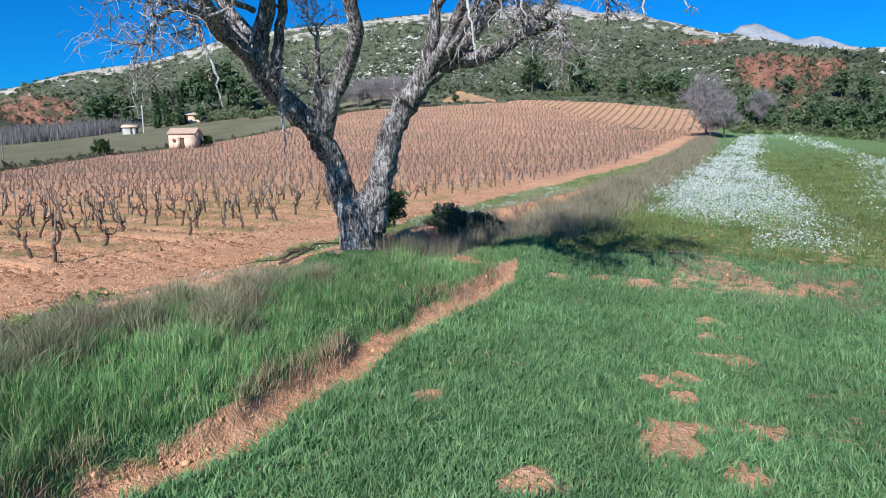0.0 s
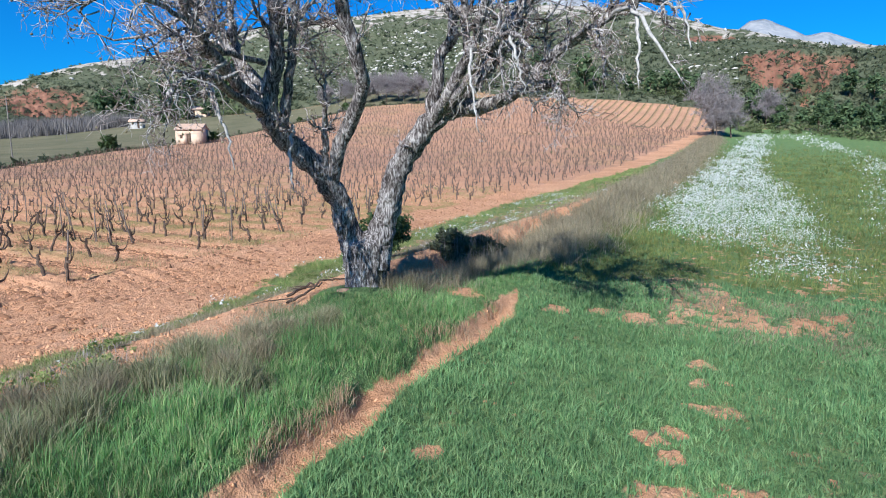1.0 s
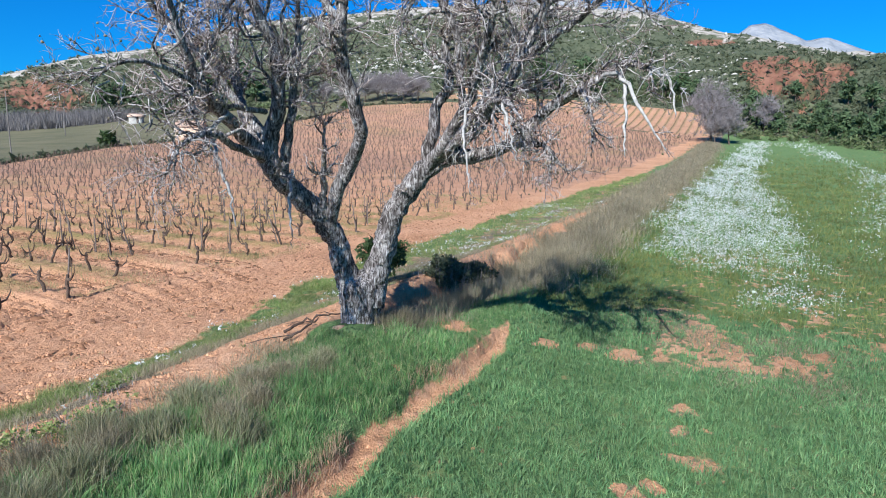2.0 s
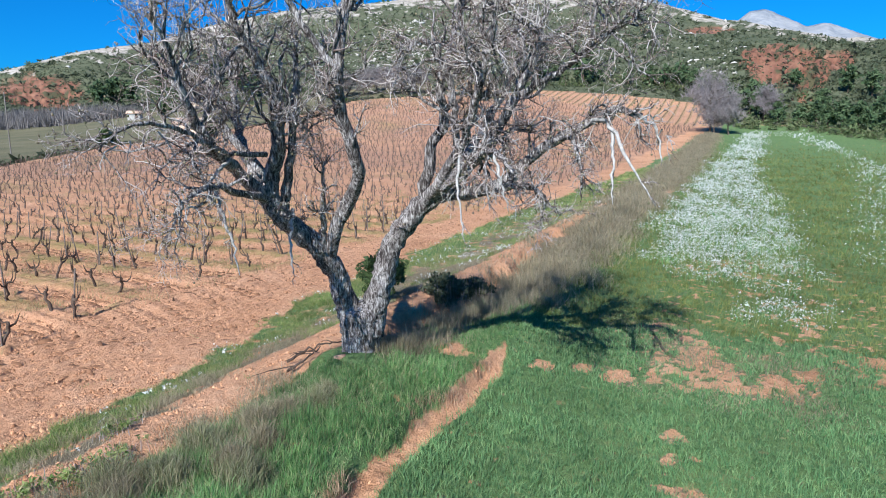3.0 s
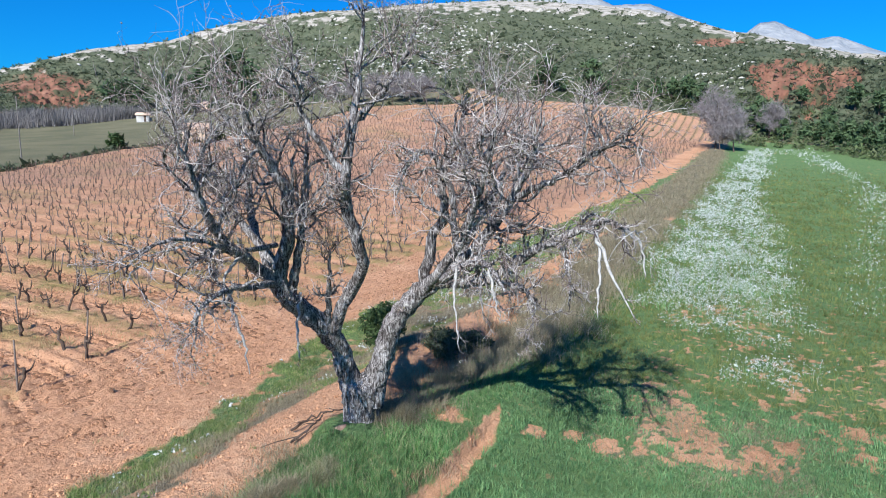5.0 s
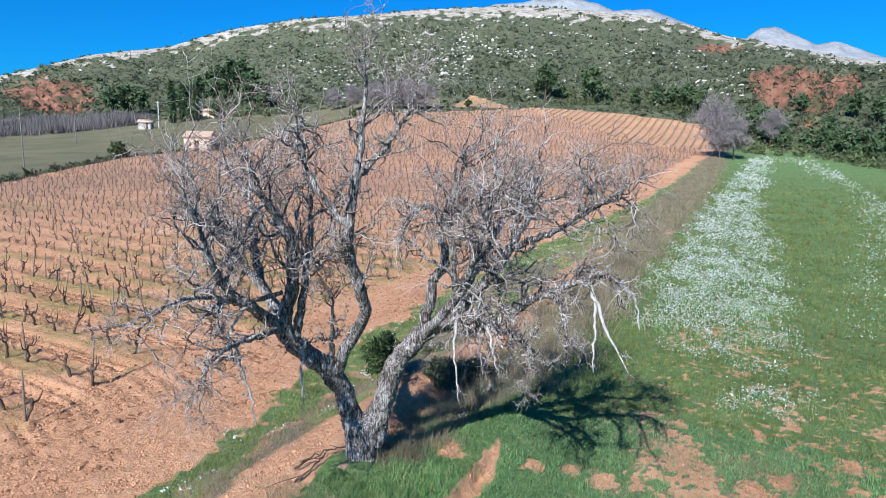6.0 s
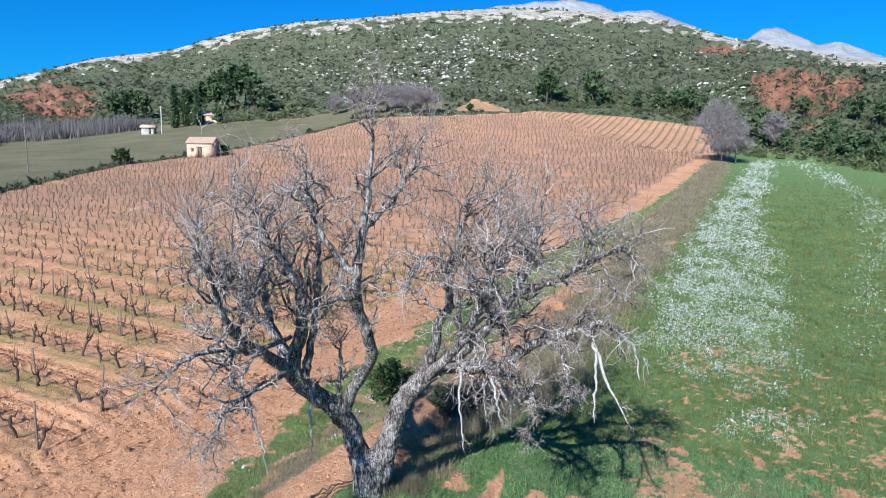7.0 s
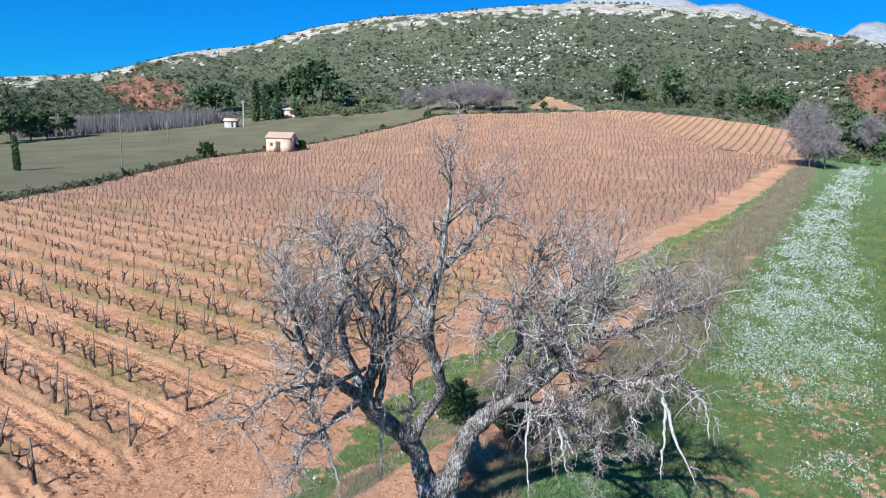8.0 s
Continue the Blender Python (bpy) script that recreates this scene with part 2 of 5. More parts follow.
def leafy(name, tones, patch=(0.8, 1.0), scale=0.5, through=0.35, rough=0.6, clump=0.0):
    """Thin leaves or blades: a tone for each, larger patches, and some light that comes through."""
    m, N, L, B = nodes_of(name)
    co = N.new("ShaderNodeTexCoord").outputs["Object"]
    rnd = N.new("ShaderNodeNewGeometry").outputs["Random Per Island"]
    col = ramp(N, L, rnd, [(i / max(1, len(tones) - 1), c) for i, c in enumerate(tones)])
    shade = ramp(N, L, noise_at(N, L, co, scale, 3.0), [(0.35, (patch[0],) * 3), (0.65, (patch[1],) * 3)])
    col = mixed(N, L, 1.0, col, shade, "MULTIPLY")
    if clump:
        col = mixed(N, L, 1.0, col, ramp(N, L, noise_at(N, L, co, clump, 2.0), [(0.36, (0.62, 0.70, 0.62)), (0.64, (1.22, 1.14, 1.05))]), "MULTIPLY")
    L.new(col, B.inputs["Base Color"])
    B.inputs["Roughness"].default_value = rough
    B.inputs["Specular IOR Level"].default_value = 0.2
    if through:
        t = N.new("ShaderNodeBsdfTranslucent")
        L.new(col, t.inputs[0])
        mix = N.new("ShaderNodeMixShader")
        mix.inputs[0].default_value = through
        L.new(B.outputs[0], mix.inputs[1])
        L.new(t.outputs[0], mix.inputs[2])
        L.new(mix.outputs[0], N["Material Output"].inputs[0])
    return m


def furrowed(name, dark, mid, light):
    """Old bark: long furrows up the limb, pale plates and lichen between them."""
    m, N, L, B = nodes_of(name)
    co = N.new("ShaderNodeTexCoord").outputs["Object"]
    long = N.new("ShaderNodeMapping")
    long.inputs["Scale"].default_value = (1.0, 1.0, 0.20)
    L.new(co, long.inputs[0])
    plates, fine, patch = noise_at(N, L, long.outputs[0], 42.0, 5.0, 0.65), noise_at(N, L, co, 90.0, 3.0), noise_at(N, L, co, 3.5, 4.0)
    f = maths(N, L, "ADD", maths(N, L, "MULTIPLY", plates, 0.62), maths(N, L, "ADD", maths(N, L, "MULTIPLY", fine, 0.16), maths(N, L, "MULTIPLY", patch, 0.22)))
    L.new(ramp(N, L, f, [(0.43, dark), (0.505, mid), (0.61, light)]), B.inputs["Base Color"])
    B.inputs["Roughness"].default_value = 0.92
    B.inputs["Specular IOR Level"].default_value = 0.2
    bumped(N, L, B, f, 1.0, 0.07)
    return m


def ground_material():
    """Red earth, and what grows on it, told apart by the ground's own cover values."""
    m, N, L, B = nodes_of("ground")
    co = N.new("ShaderNodeTexCoord").outputs["Object"]

    def cover(key):
        a = N.new("ShaderNodeAttribute")
        a.attribute_name = key
        return a.outputs["Fac"]

    def edged(key, scale, amount=0.5):
        n = noise_at(N, L, co, scale, 5.0, 0.65)
        f = maths(N, L, "ADD", cover(key), maths(N, L, "MULTIPLY", maths(N, L, "SUBTRACT", n, 0.5), amount * 2))
        f = maths(N, L, "SUBTRACT", f, 0.3)
        return maths(N, L, "MULTIPLY", f, 2.5, True)

    big, clod, grit = noise_at(N, L, co, 0.35, 4.0), noise_at(N, L, co, 7.0, 6.0, 0.7), noise_at(N, L, co, 45.0, 3.0)
    soil = ramp(N, L, maths(N, L, "ADD", maths(N, L, "MULTIPLY", big, 0.45), maths(N, L, "MULTIPLY", clod, 0.55)),
                [(0.34, (0.40, 0.205, 0.108)), (0.5, (0.61, 0.333, 0.188)), (0.66, (0.70, 0.425, 0.265))])
    soil = mixed(N, L, 0.3, soil, ramp(N, L, grit, [(0.3, (0.45, 0.45, 0.45)), (0.7, (1.2, 1.2, 1.2))]), "MULTIPLY")
    weeds = ramp(N, L, noise_at(N, L, co, 3.0, 5.0), [(0.35, (0.40, 0.27, 0.125)), (0.65, (0.27, 0.225, 0.085))])
    col = mixed(N, L, edged("weedy", 1.6), soil, weeds)
    # darker mauve-brown put over the far plots, for the tone of crowded vines
    mauve_brown = ramp(N, L, noise_at(N, L, co, 4.0, 6.0, 0.7), [(0.36, (0.16, 0.095, 0.072)), (0.5, (0.30, 0.180, 0.132)), (0.66, (0.46, 0.29, 0.21))])
    col = mixed(N, L, maths(N, L, "MULTIPLY", cover("far_brown"), 0.62), col, mauve_brown)
    straw = ramp(N, L, noise_at(N, L, co, 5.0, 5.0), [(0.3, (0.165, 0.137, 0.090)), (0.7, (0.28, 0.235, 0.162))])
    col = mixed(N, L, edged("dry", 2.5), col, straw)
    green = ramp(N, L, noise_at(N, L, co, 2.0, 5.0, 0.7), [(0.3, (0.085, 0.155, 0.06)), (0.55, (0.14, 0.225, 0.085)), (0.75, (0.23, 0.25, 0.11))])
    col = mixed(N, L, edged("green", 3.0), col, green)
    meadow = ramp(N, L, noise_at(N, L, co, 0.12, 5.0), [(0.35, (0.122, 0.122, 0.070)), (0.65, (0.178, 0.164, 0.098))])
    col = mixed(N, L, edged("meadow", 0.3, 0.2), col, meadow)
    scrub = ramp(N, L, noise_at(N, L, co, 0.11, 8.0, 0.7), [(0.36, (0.072, 0.087, 0.050)), (0.5, (0.096, 0.110, 0.064)), (0.64, (0.125, 0.131, 0.083))])
    col = mixed(N, L, edged("scrub", 0.2, 0.1), col, scrub)
    cut = ramp(N, L, noise_at(N, L, co, 0.10, 6.0), [(0.40, (0.085, 0.080, 0.045)), (0.47, (0.19, 0.088, 0.058)), (0.66, (0.30, 0.160, 0.105))])
    col = mixed(N, L, edged("cut", 0.08, 0.6), col, cut)
    rock = ramp(N, L, noise_at(N, L, co, 0.12, 8.0, 0.75), [(0.38, (0.12, 0.13, 0.08)), (0.50, (0.38, 0.345, 0.29)), (0.66, (0.55, 0.51, 0.46))])
    col = mixed(N, L, edged("rock", 0.07, 0.5), col, rock)
    L.new(col, B.inputs["Base Color"])
    B.inputs["Roughness"].default_value = 0.95
    B.inputs["Specular IOR Level"].default_value = 0.15
    bumped(N, L, B, maths(N, L, "ADD", clod, maths(N, L, "MULTIPLY", grit, 0.35)), 1.0, 0.10)
    return m


M_GROUND = ground_material()
M_CLOD = surface("red_earth", (0.40, 0.20, 0.102), (0.56, 0.30, 0.162), (0.65, 0.375, 0.22), 9, 60, per="island")
M_CRUMB = surface("turned_earth", (0.27, 0.135, 0.072), (0.43, 0.225, 0.122), (0.58, 0.325, 0.19), 9, 60, per="island")
# darkest earth, for the tyre marks: the shade of clods and pits is in its colour
M_SHADED_CLOD = surface("shaded_earth", (0.14, 0.070, 0.038), (0.22, 0.112, 0.062), (0.32, 0.168, 0.092), 9, 60, per="island")
M_BARK = furrowed("almond_bark", (0.042, 0.035, 0.033), (0.215, 0.196, 0.189), (0.68, 0.655, 0.64))
M_TWIG = leafy("grey_twig", [(0.085, 0.062, 0.055), (0.17, 0.128, 0.114), (0.33, 0.27, 0.25), (0.62, 0.585, 0.56), (0.46, 0.41, 0.385), (0.19, 0.14, 0.122)], (0.7, 1.1), 2.0, 0.0, 0.9)
M_LICHEN = surface("lichened_wood", (0.17, 0.16, 0.145), (0.36, 0.35, 0.33), (0.54, 0.53, 0.50), 14, 60, bump=0.6)
M_WHEAT = leafy("young_cereal", [(0.105, 0.235, 0.105), (0.165, 0.325, 0.148), (0.245, 0.385, 0.188), (0.22, 0.345, 0.165), (0.125, 0.28, 0.125)], (0.75, 1.1), 0.7, clump=9.0)
M_FIELD = leafy("field_weeds", [(0.125, 0.185, 0.06), (0.19, 0.25, 0.085), (0.285, 0.275, 0.11), (0.15, 0.215, 0.08)], (0.65, 1.15), 0.35, clump=5.0)
M_GRASS = leafy("tall_grass", [(0.125, 0.285, 0.105), (0.195, 0.40, 0.158), (0.285, 0.455, 0.20), (0.46, 0.44, 0.28)], (0.62, 1.12), 0.55, 0.45, clump=7.0)
M_VERGE = leafy("verge_weeds", [(0.14, 0.23, 0.065), (0.215, 0.325, 0.10), (0.32, 0.37, 0.16), (0.46, 0.40, 0.25)], (0.65, 1.12), 0.5, clump=6.0)
M_DRY = leafy("dry_grass", [(0.205, 0.180, 0.110), (0.33, 0.28, 0.185), (0.47, 0.41, 0.285), (0.225, 0.23, 0.13)], (0.7, 1.1), 0.8, 0.4)
M_TUSSOCK = leafy("dead_grass", [(0.165, 0.165, 0.085), (0.275, 0.27, 0.15), (0.46, 0.43, 0.285), (0.165, 0.255, 0.10)], (0.7, 1.1), 0.8, 0.3)
M_STALK = leafy("reddish_straw", [(0.34, 0.20, 0.125), (0.50, 0.34, 0.22), (0.60, 0.46, 0.32), (0.27, 0.20, 0.10)], (0.7, 1.1), 1.0, 0.3)
M_PETAL = leafy("white_petals", [(0.66, 0.68, 0.66), (0.79, 0.80, 0.79), (0.50, 0.57, 0.48)], (0.9, 1.0), 0.5, 0.3)
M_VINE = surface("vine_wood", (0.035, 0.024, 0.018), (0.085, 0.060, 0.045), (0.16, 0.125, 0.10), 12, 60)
# paler copy of vine_wood, for all vines beyond the nearest 290
M_FARVINE = surface("paler_far_vine", (0.085, 0.056, 0.043), (0.15, 0.105, 0.082), (0.24, 0.175, 0.14), 12, 60)
M_STAKE = surface("weathered_stake", (0.07, 0.055, 0.045), (0.15, 0.12, 0.10), (0.24, 0.20, 0.17), 8, 50)
M_SHRUB = leafy("garrigue_leaves", [(0.070, 0.092, 0.052), (0.094, 0.117, 0.066), (0.124, 0.141, 0.084), (0.083, 0.106, 0.060)], (0.8, 1.1), 0.02, 0.35)
M_PINE = leafy("pine_needles", [(0.050, 0.090, 0.045), (0.088, 0.145, 0.067), (0.135, 0.19, 0.09)], (0.7, 1.1), 0.2, 0.15)
M_BUSH = leafy("green_bush_leaves", [(0.045, 0.080, 0.030), (0.080, 0.135, 0.046), (0.128, 0.178, 0.074)], (0.7, 1.1), 0.9, 0.25)
M_UNDER = leafy("undergrowth_leaves", [(0.065, 0.098, 0.040), (0.115, 0.160, 0.064), (0.175, 0.205, 0.098), (0.145, 0.150, 0.095)], (0.7, 1.15), 0.12, 0.3)
M_BROOM = leafy("bare_grey_twigs", [(0.165, 0.147, 0.150), (0.235, 0.213, 0.216), (0.325, 0.30, 0.302)], (0.8, 1.1), 0.3, 0.0)
M_ORCHARD = leafy("orchard_twigs", [(0.105, 0.098, 0.096), (0.15, 0.142, 0.138), (0.205, 0.195, 0.188)], (0.8, 1.1), 0.05, 0.0)
M_ROCK = surface("pale_limestone", (0.30, 0.29, 0.24), (0.46, 0.44, 0.39), (0.60, 0.58, 0.53), 0.4, 3, bump=0.6, depth=0.2, per="island")
# limestone of the far summits, with the blue-grey of distant haze painted in
M_PEAK = surface("hazy_limestone", (0.19, 0.22, 0.25), (0.285, 0.305, 0.325), (0.39, 0.40, 0.405), 0.02, 0.09, bump=0.9, depth=12)
M_PLASTER = surface("ochre_render", (0.52, 0.38, 0.27), (0.62, 0.47, 0.35), (0.70, 0.56, 0.43), 1.2, 14, bump=0.2)
M_TILE = surface("clay_tiles", (0.40, 0.26, 0.18), (0.55, 0.39, 0.29), (0.66, 0.51, 0.40), 2.5, 20, bump=0.3, per="island")
M_DOOR = surface("dark_door_wood", (0.06, 0.04, 0.03), (0.11, 0.075, 0.055), (0.16, 0.11, 0.08), 6, 40)
M_POLE = surface("pole_wood", (0.10, 0.09, 0.08), (0.17, 0.155, 0.14), (0.25, 0.23, 0.21), 2, 20)
M_CONCRETE = surface("pale_concrete", (0.33, 0.32, 0.30), (0.43, 0.42, 0.39), (0.52, 0.51, 0.48), 1, 12)
M_WOOD = surface("pine_bark", (0.05, 0.035, 0.025), (0.11, 0.08, 0.06), (0.18, 0.14, 0.11), 3, 20)

# ---- cover of the ground ----
BARE = [(4.0, 4.76, 0.85), (4.7, 4.6, 0.62), (3.45, 5.15, 0.70), (3.2, 4.7, 0.62), (3.0, 4.2, 0.42), (2.65, 3.7, 0.42), (2.75, 3.0, 0.26), (5.4, 4.6, 0.36), (6.1, 4.55, 0.24), (3.75, 6.2, 0.58), (4.5, 6.6, 0.42), (3.4, 5.75, 0.3),
        (0.86, 4.68, 0.22), (0.22, 4.75, 0.19), (0.40, 5.02, 0.12), (-0.58, 4.85, 0.21), (-0.5, 5.06, 0.15), (-1.55, 4.34, 0.19), (-1.3, 4.58, 0.14), (-1.85, 4.62, 0.15), (-2.15, 5.15, 0.23), (-2.85, 4.6, 0.30), (-2.45, 4.75, 0.16), (-2.95, 5.05, 0.17), (-3.8, 3.85, 0.24),
        (-2.7, 2.6, 0.17), (1.9, 0.95, 0.48), (3.3, 0.7, 0.3), (2.6, 2.4, 0.22), (3.6, -0.9, 0.75), (2.6, -1.1, 0.6)]
FLOWER_S = [7.2, 8, 9.4, 10.0, 11.5, 13, 18, 24, 35, 54, 75, 110, 138]
FLOWER_LO = [5.9, 5.6, 5.9, 5.0, 3.5, 2.9, 2.3, 2.0, 2.1, 2.3, 3.0, 4.6, 6.0]
FLOWER_HI = [6.0, 6.5, 6.4, 5.2, 6.0, 6.7, 7.3, 7.2, 6.9, 6.2, 6.6, 8.2, 9.5]


def bare_patches(s, w):
    out = np.zeros_like(s)
    for a, b, r in BARE:
        d = np.hypot(s - a, (w - b) * 1.1) / r
        out = np.maximum(out, 1 - smooth_step(0.1, 1.7, d))
    return smooth_step(0.22, 0.92, out + 0.26 * ripple(s, w, 0.32, 2.0) + 0.36 * ripple(s, w, 0.11, 5.0) + 0.40 * ripple(s, w, 0.045, 8.0))


def flower_bed(s, w):
    edge = 1.1 * ripple(s, w, 0.9, 4.0) + 0.6 * ripple(s, w, 0.3, 1.0)
    lo, hi = np.interp(s, FLOWER_S, FLOWER_LO), np.interp(s, FLOWER_S, FLOWER_HI)
    bed = smooth_step(-0.5, 0.7, w - lo + edge) * smooth_step(-1.2, 1.0, hi - w + edge) * (s > 7.2) * (s < 138)
    bed = bed * (1 - 0.9 * np.exp(-((s - 9.6) / 0.7) ** 2))
    strip = np.interp(s, [16, 50, 90], [0.2, 0.25, 0.5]) * np.exp(-((w - np.interp(s, [18, 50, 88, 127, 140], [9.5, 15, 20.5, 15.5, 13])) / np.interp(s, [20, 60, 90], [0.6, 1.4, 2.2])) ** 2) * (s > 16) * (s < 140)
    return np.maximum(bed, strip)


def plot_edge(x):
    """How far back the vineyard goes."""
    return np.interp(x, [-56, -50, -40, -25, -3, 14, 22, 27, 31, 36, 42, 60], [110, 124, 150, 177, 182, 187, 189, 184, 175, 160, 147, 143])


def left_edge(y):
    return np.interp(y, [40, 70, 95, 108, 122], [-47, -51, -55, -55.5, -50])


def across_rows(s, w):
    """How far a place lies across the vine rows, which run a little aslant of the bank's square; rows stand at whole multiples of 2.1."""
    return s + 0.075 * (w + 8.4) + 0.2


def vineyard(x, y):
    """1 inside the vineyard."""
    s, w = along(x, y)
    return (w < np.interp(s, [-6, 0, 3, 12, 60, 115, 140], [-7.7, -8.0, -9.0, -9.0, -6.6, -5.6, -3.8]) - 0.3 * np.sin(s * 0.7)) & (x > left_edge(y)) & (y < plot_edge(x)) & (s > -16)


def upper_plot(x, y):
    """1 inside the freshly worked plot above the vineyard."""
    s, w = along(x, y)
    return (w < -2.5) & (y >= plot_edge(x) + 1) & (x > 18) & (y < np.interp(x, [18, 24, 40, 55, 67], [190, 192.5, 188, 181.5, 174]))


def worked_top(x, y):
    """1 inside the small sloping plot under the scrub."""
    return (x > 0.35 * (y - 190) - 1) & (x < 18 - 0.5 * (y - 190)) & (y > 191) & (y < 207 + 0.02 * x * (9 - x))


def covers(x, y, hill=False):
    """How much of each cover the ground bears; with the hill's own covers where asked."""
    s, w = along(x, y)
    rho, az = np.hypot(x, y), np.degrees(np.arctan2(x, y))
    n1, n2 = ripple(x, y, 0.7, 1.0), ripple(x, y, 2.6, 3.0)
    bare = bare_patches(s, w)
    field = smooth_step(1.72, 1.88, w + 0.1 * n1 + 0.6 * smooth_step(2.2, 4.0, s)) * (1 - bare) * (1 - 0.25 * smooth_step(0.2, 0.7, ripple(x, y, 0.45, 9.0) + 0.5 * ripple(x, y, 0.15, 4.0)))
    thin = smooth_step(3.6, 5.2, s + 0.6 * n2) * (1 - smooth_step(11, 24, s)) * smooth_step(3.0, 3.8, w) * (1 - smooth_step(11, 17, w))
    field = field * (1 - 0.7 * thin * smooth_step(0.15, 0.6, ripple(x, y, 0.13, 6.0) + 0.6 * ripple(x, y, 0.06, 2.0) + 0.4 * n2))
    ditch = (1 - smooth_step(0.02, 0.16, np.abs(w - 1.71 - 0.1 * np.sin(s * 1.3) - 0.05 * np.sin(s * 4.1)) + 0.07 * n1 + 0.07 * ripple(x, y, 0.12, 2.0))) * (1 - smooth_step(1.4, 2.5, s + 0.6 * n1))
    bank = smooth_step(-0.55, -0.2, w + 0.15 * n1 - 0.25 * smooth_step(0, -4, s)) * (1 - smooth_step(1.48, 1.66, w + 0.1 * n1)) * (1 - bare)
    edge = np.interp(s, [-6, -3, -1, 3, 7, 20, 40, 60, 85, 110, 130], [-2.6, -3.0, -3.5, -4.1, -4.9, -5.6, -5.5, -4.0, -3.1, -2.3, -1.5])
    red = np.interp(s, [-6, -3.3, -2, 0.6, 3, 8, 20, 60], [-1.1, -1.35, -1.45, -2.0, -1.5, -1.2, -1.9, -1.7])
    n3 = ripple(x, y, 0.22, 7.0)
    band = smooth_step(-0.25, 0.2, w - edge + 0.45 * n1 + 0.2 * n3) * (1 - smooth_step(-0.25, 0.2, w - red + 0.3 * n1 + 0.2 * n3))
    front = smooth_step(0.0, 1.0, w - edge - 0.5 + 0.4 * n1)
    verge = band * np.clip(1.0 - 0.62 * front + 0.9 * n1 * front + 0.65 * n3, 0, 1)
    back = smooth_step(3.0, 6.0, s + n2) * smooth_step(0.1, 0.45, w - scarp_line(s) + 0.15 * n1) * (1 - smooth_step(1.3, 2.1, w + 0.4 * n2)) * np.clip(0.8 + 0.7 * n1, 0, 1)
    earth = scarp_run(s) * (1 - smooth_step(0.25, 0.55, np.abs(w - scarp_line(s) + 0.05) + 0.25 * n1 + 0.15 * n3))
    earth = np.maximum(earth, smooth_step(0.6, 1.4, s) * (1 - smooth_step(3.8, 5.2, s)) * smooth_step(-1.5, -1.1, w) * (1 - smooth_step(-0.4, 0.0, w + 0.25 * n1)))
    green = np.clip(np.maximum(field, np.maximum(bank * (1 - 0.8 * smooth_step(3, 6, s)), verge)) * (1 - ditch) * (1 - earth), 0, 1)
    fleck = 0.6 * field * smooth_step(0.55, 0.9, ripple(x, y, 0.12, 4.0) + 0.45 * ripple(x, y, 0.5, 6.0)) * (s < 7)
    mottle = 0.75 * field * smooth_step(3.5, 6.5, s + 0.8 * n2) * (1 - smooth_step(30, 60, s)) * smooth_step(0.05, 0.6, n3 + 0.6 * n1)
    fringe = 0.75 * smooth_step(0.02, 0.35, bare) * (1 - smooth_step(0.5, 0.95, bare)) * (w > 2)
    dry = np.clip(np.maximum(np.maximum(back, np.maximum(fringe, np.maximum(mottle, fleck))), np.maximum(0.5 * bank * (0.5 - 0.5 * n2), 0.85 * band * front * np.clip(0.65 - 0.8 * n1, 0, 1))) * (1 - earth), 0, 1)
    plot = vineyard(x, y)
    weedy = np.where(plot, 0.30 + 0.25 * ripple(x, y, 1.6, 8.0) + 0.20 * ripple(x, y, 9, 2.0) + 0.22 * np.cos(2 * np.pi * across_rows(s, w) / 2.1) * (1 - smooth_step(22, 45, y)), 0.0)
    weedy = np.where(upper_plot(x, y), 0.30 + 0.25 * (1 - smooth_step(22, 38, x)) + 0.75 * np.cos(2 * np.pi * (w + 3.0) / 1.9) * smooth_step(8, 24, x) + 0.2 * ripple(x, y, 5, 3.0), weedy)
    weedy = np.where(worked_top(x, y), 0.6 + 0.4 * np.cos(2 * np.pi * (x + 0.3 * y) / 2.4), weedy)
    weedy = np.where((w < -7) & ~plot & (s < 25), smooth_step(-7.2, -9.0, w) * (0.38 + 0.4 * n1 + 0.3 * n2), weedy)
    beyond = (y > plot_edge(x) + 0.5) & ~upper_plot(x, y) & (w < -2) & (y > 100)
    meadow = np.where(((x < left_edge(y)) | beyond) & (y > -30) & (rho < 290), 1.0, 0.0)
    top_plot = worked_top(x, y)
    if not hill:
        return dict(green=green, dry=dry, weedy=weedy)
    z = land(x, y)
    el = np.degrees(np.arctan2(z - 6.8, rho))
    ridge = np.interp(az, RIDGE_AZ, RIDGE_EL)
    r0 = foot_of_hill(az)
    scrub = np.maximum(smooth_step(-6, 4, rho - r0) * (y > 20), (beyond & (x > -4) & (rho > 150)) * 1.0) * ~top_plot
    meadow = meadow * ~top_plot
    cut = np.zeros_like(s)
    for a, e, ra, re in ((-31.6, 3.0, 3.3, 1.6), (27.2, 4.9, 3.4, 2.0), (24.9, 5.5, 1.4, 0.8), (29.0, 3.6, 1.5, 1.0), (30.5, 4.9, 1.5, 1.0), (17.8, 4.3, 1.6, 0.35), (21.5, 8.0, 2.2, 0.35), (28.6, 1.9, 1.0, 0.9)):
        d = np.hypot((az - a) / ra, (el - e) / re) + 0.22 * ripple(az, el * 2, 0.35, 2.0 + a)
        cut = np.maximum(cut, (1 - smooth_step(0.55, 1.15, d)) * scrub)
    band = np.interp(az, [-35, -25, -15, 0, 10, 20, 30], [0.24, 0.34, 0.52, 0.72, 0.66, 0.36, 0.05])
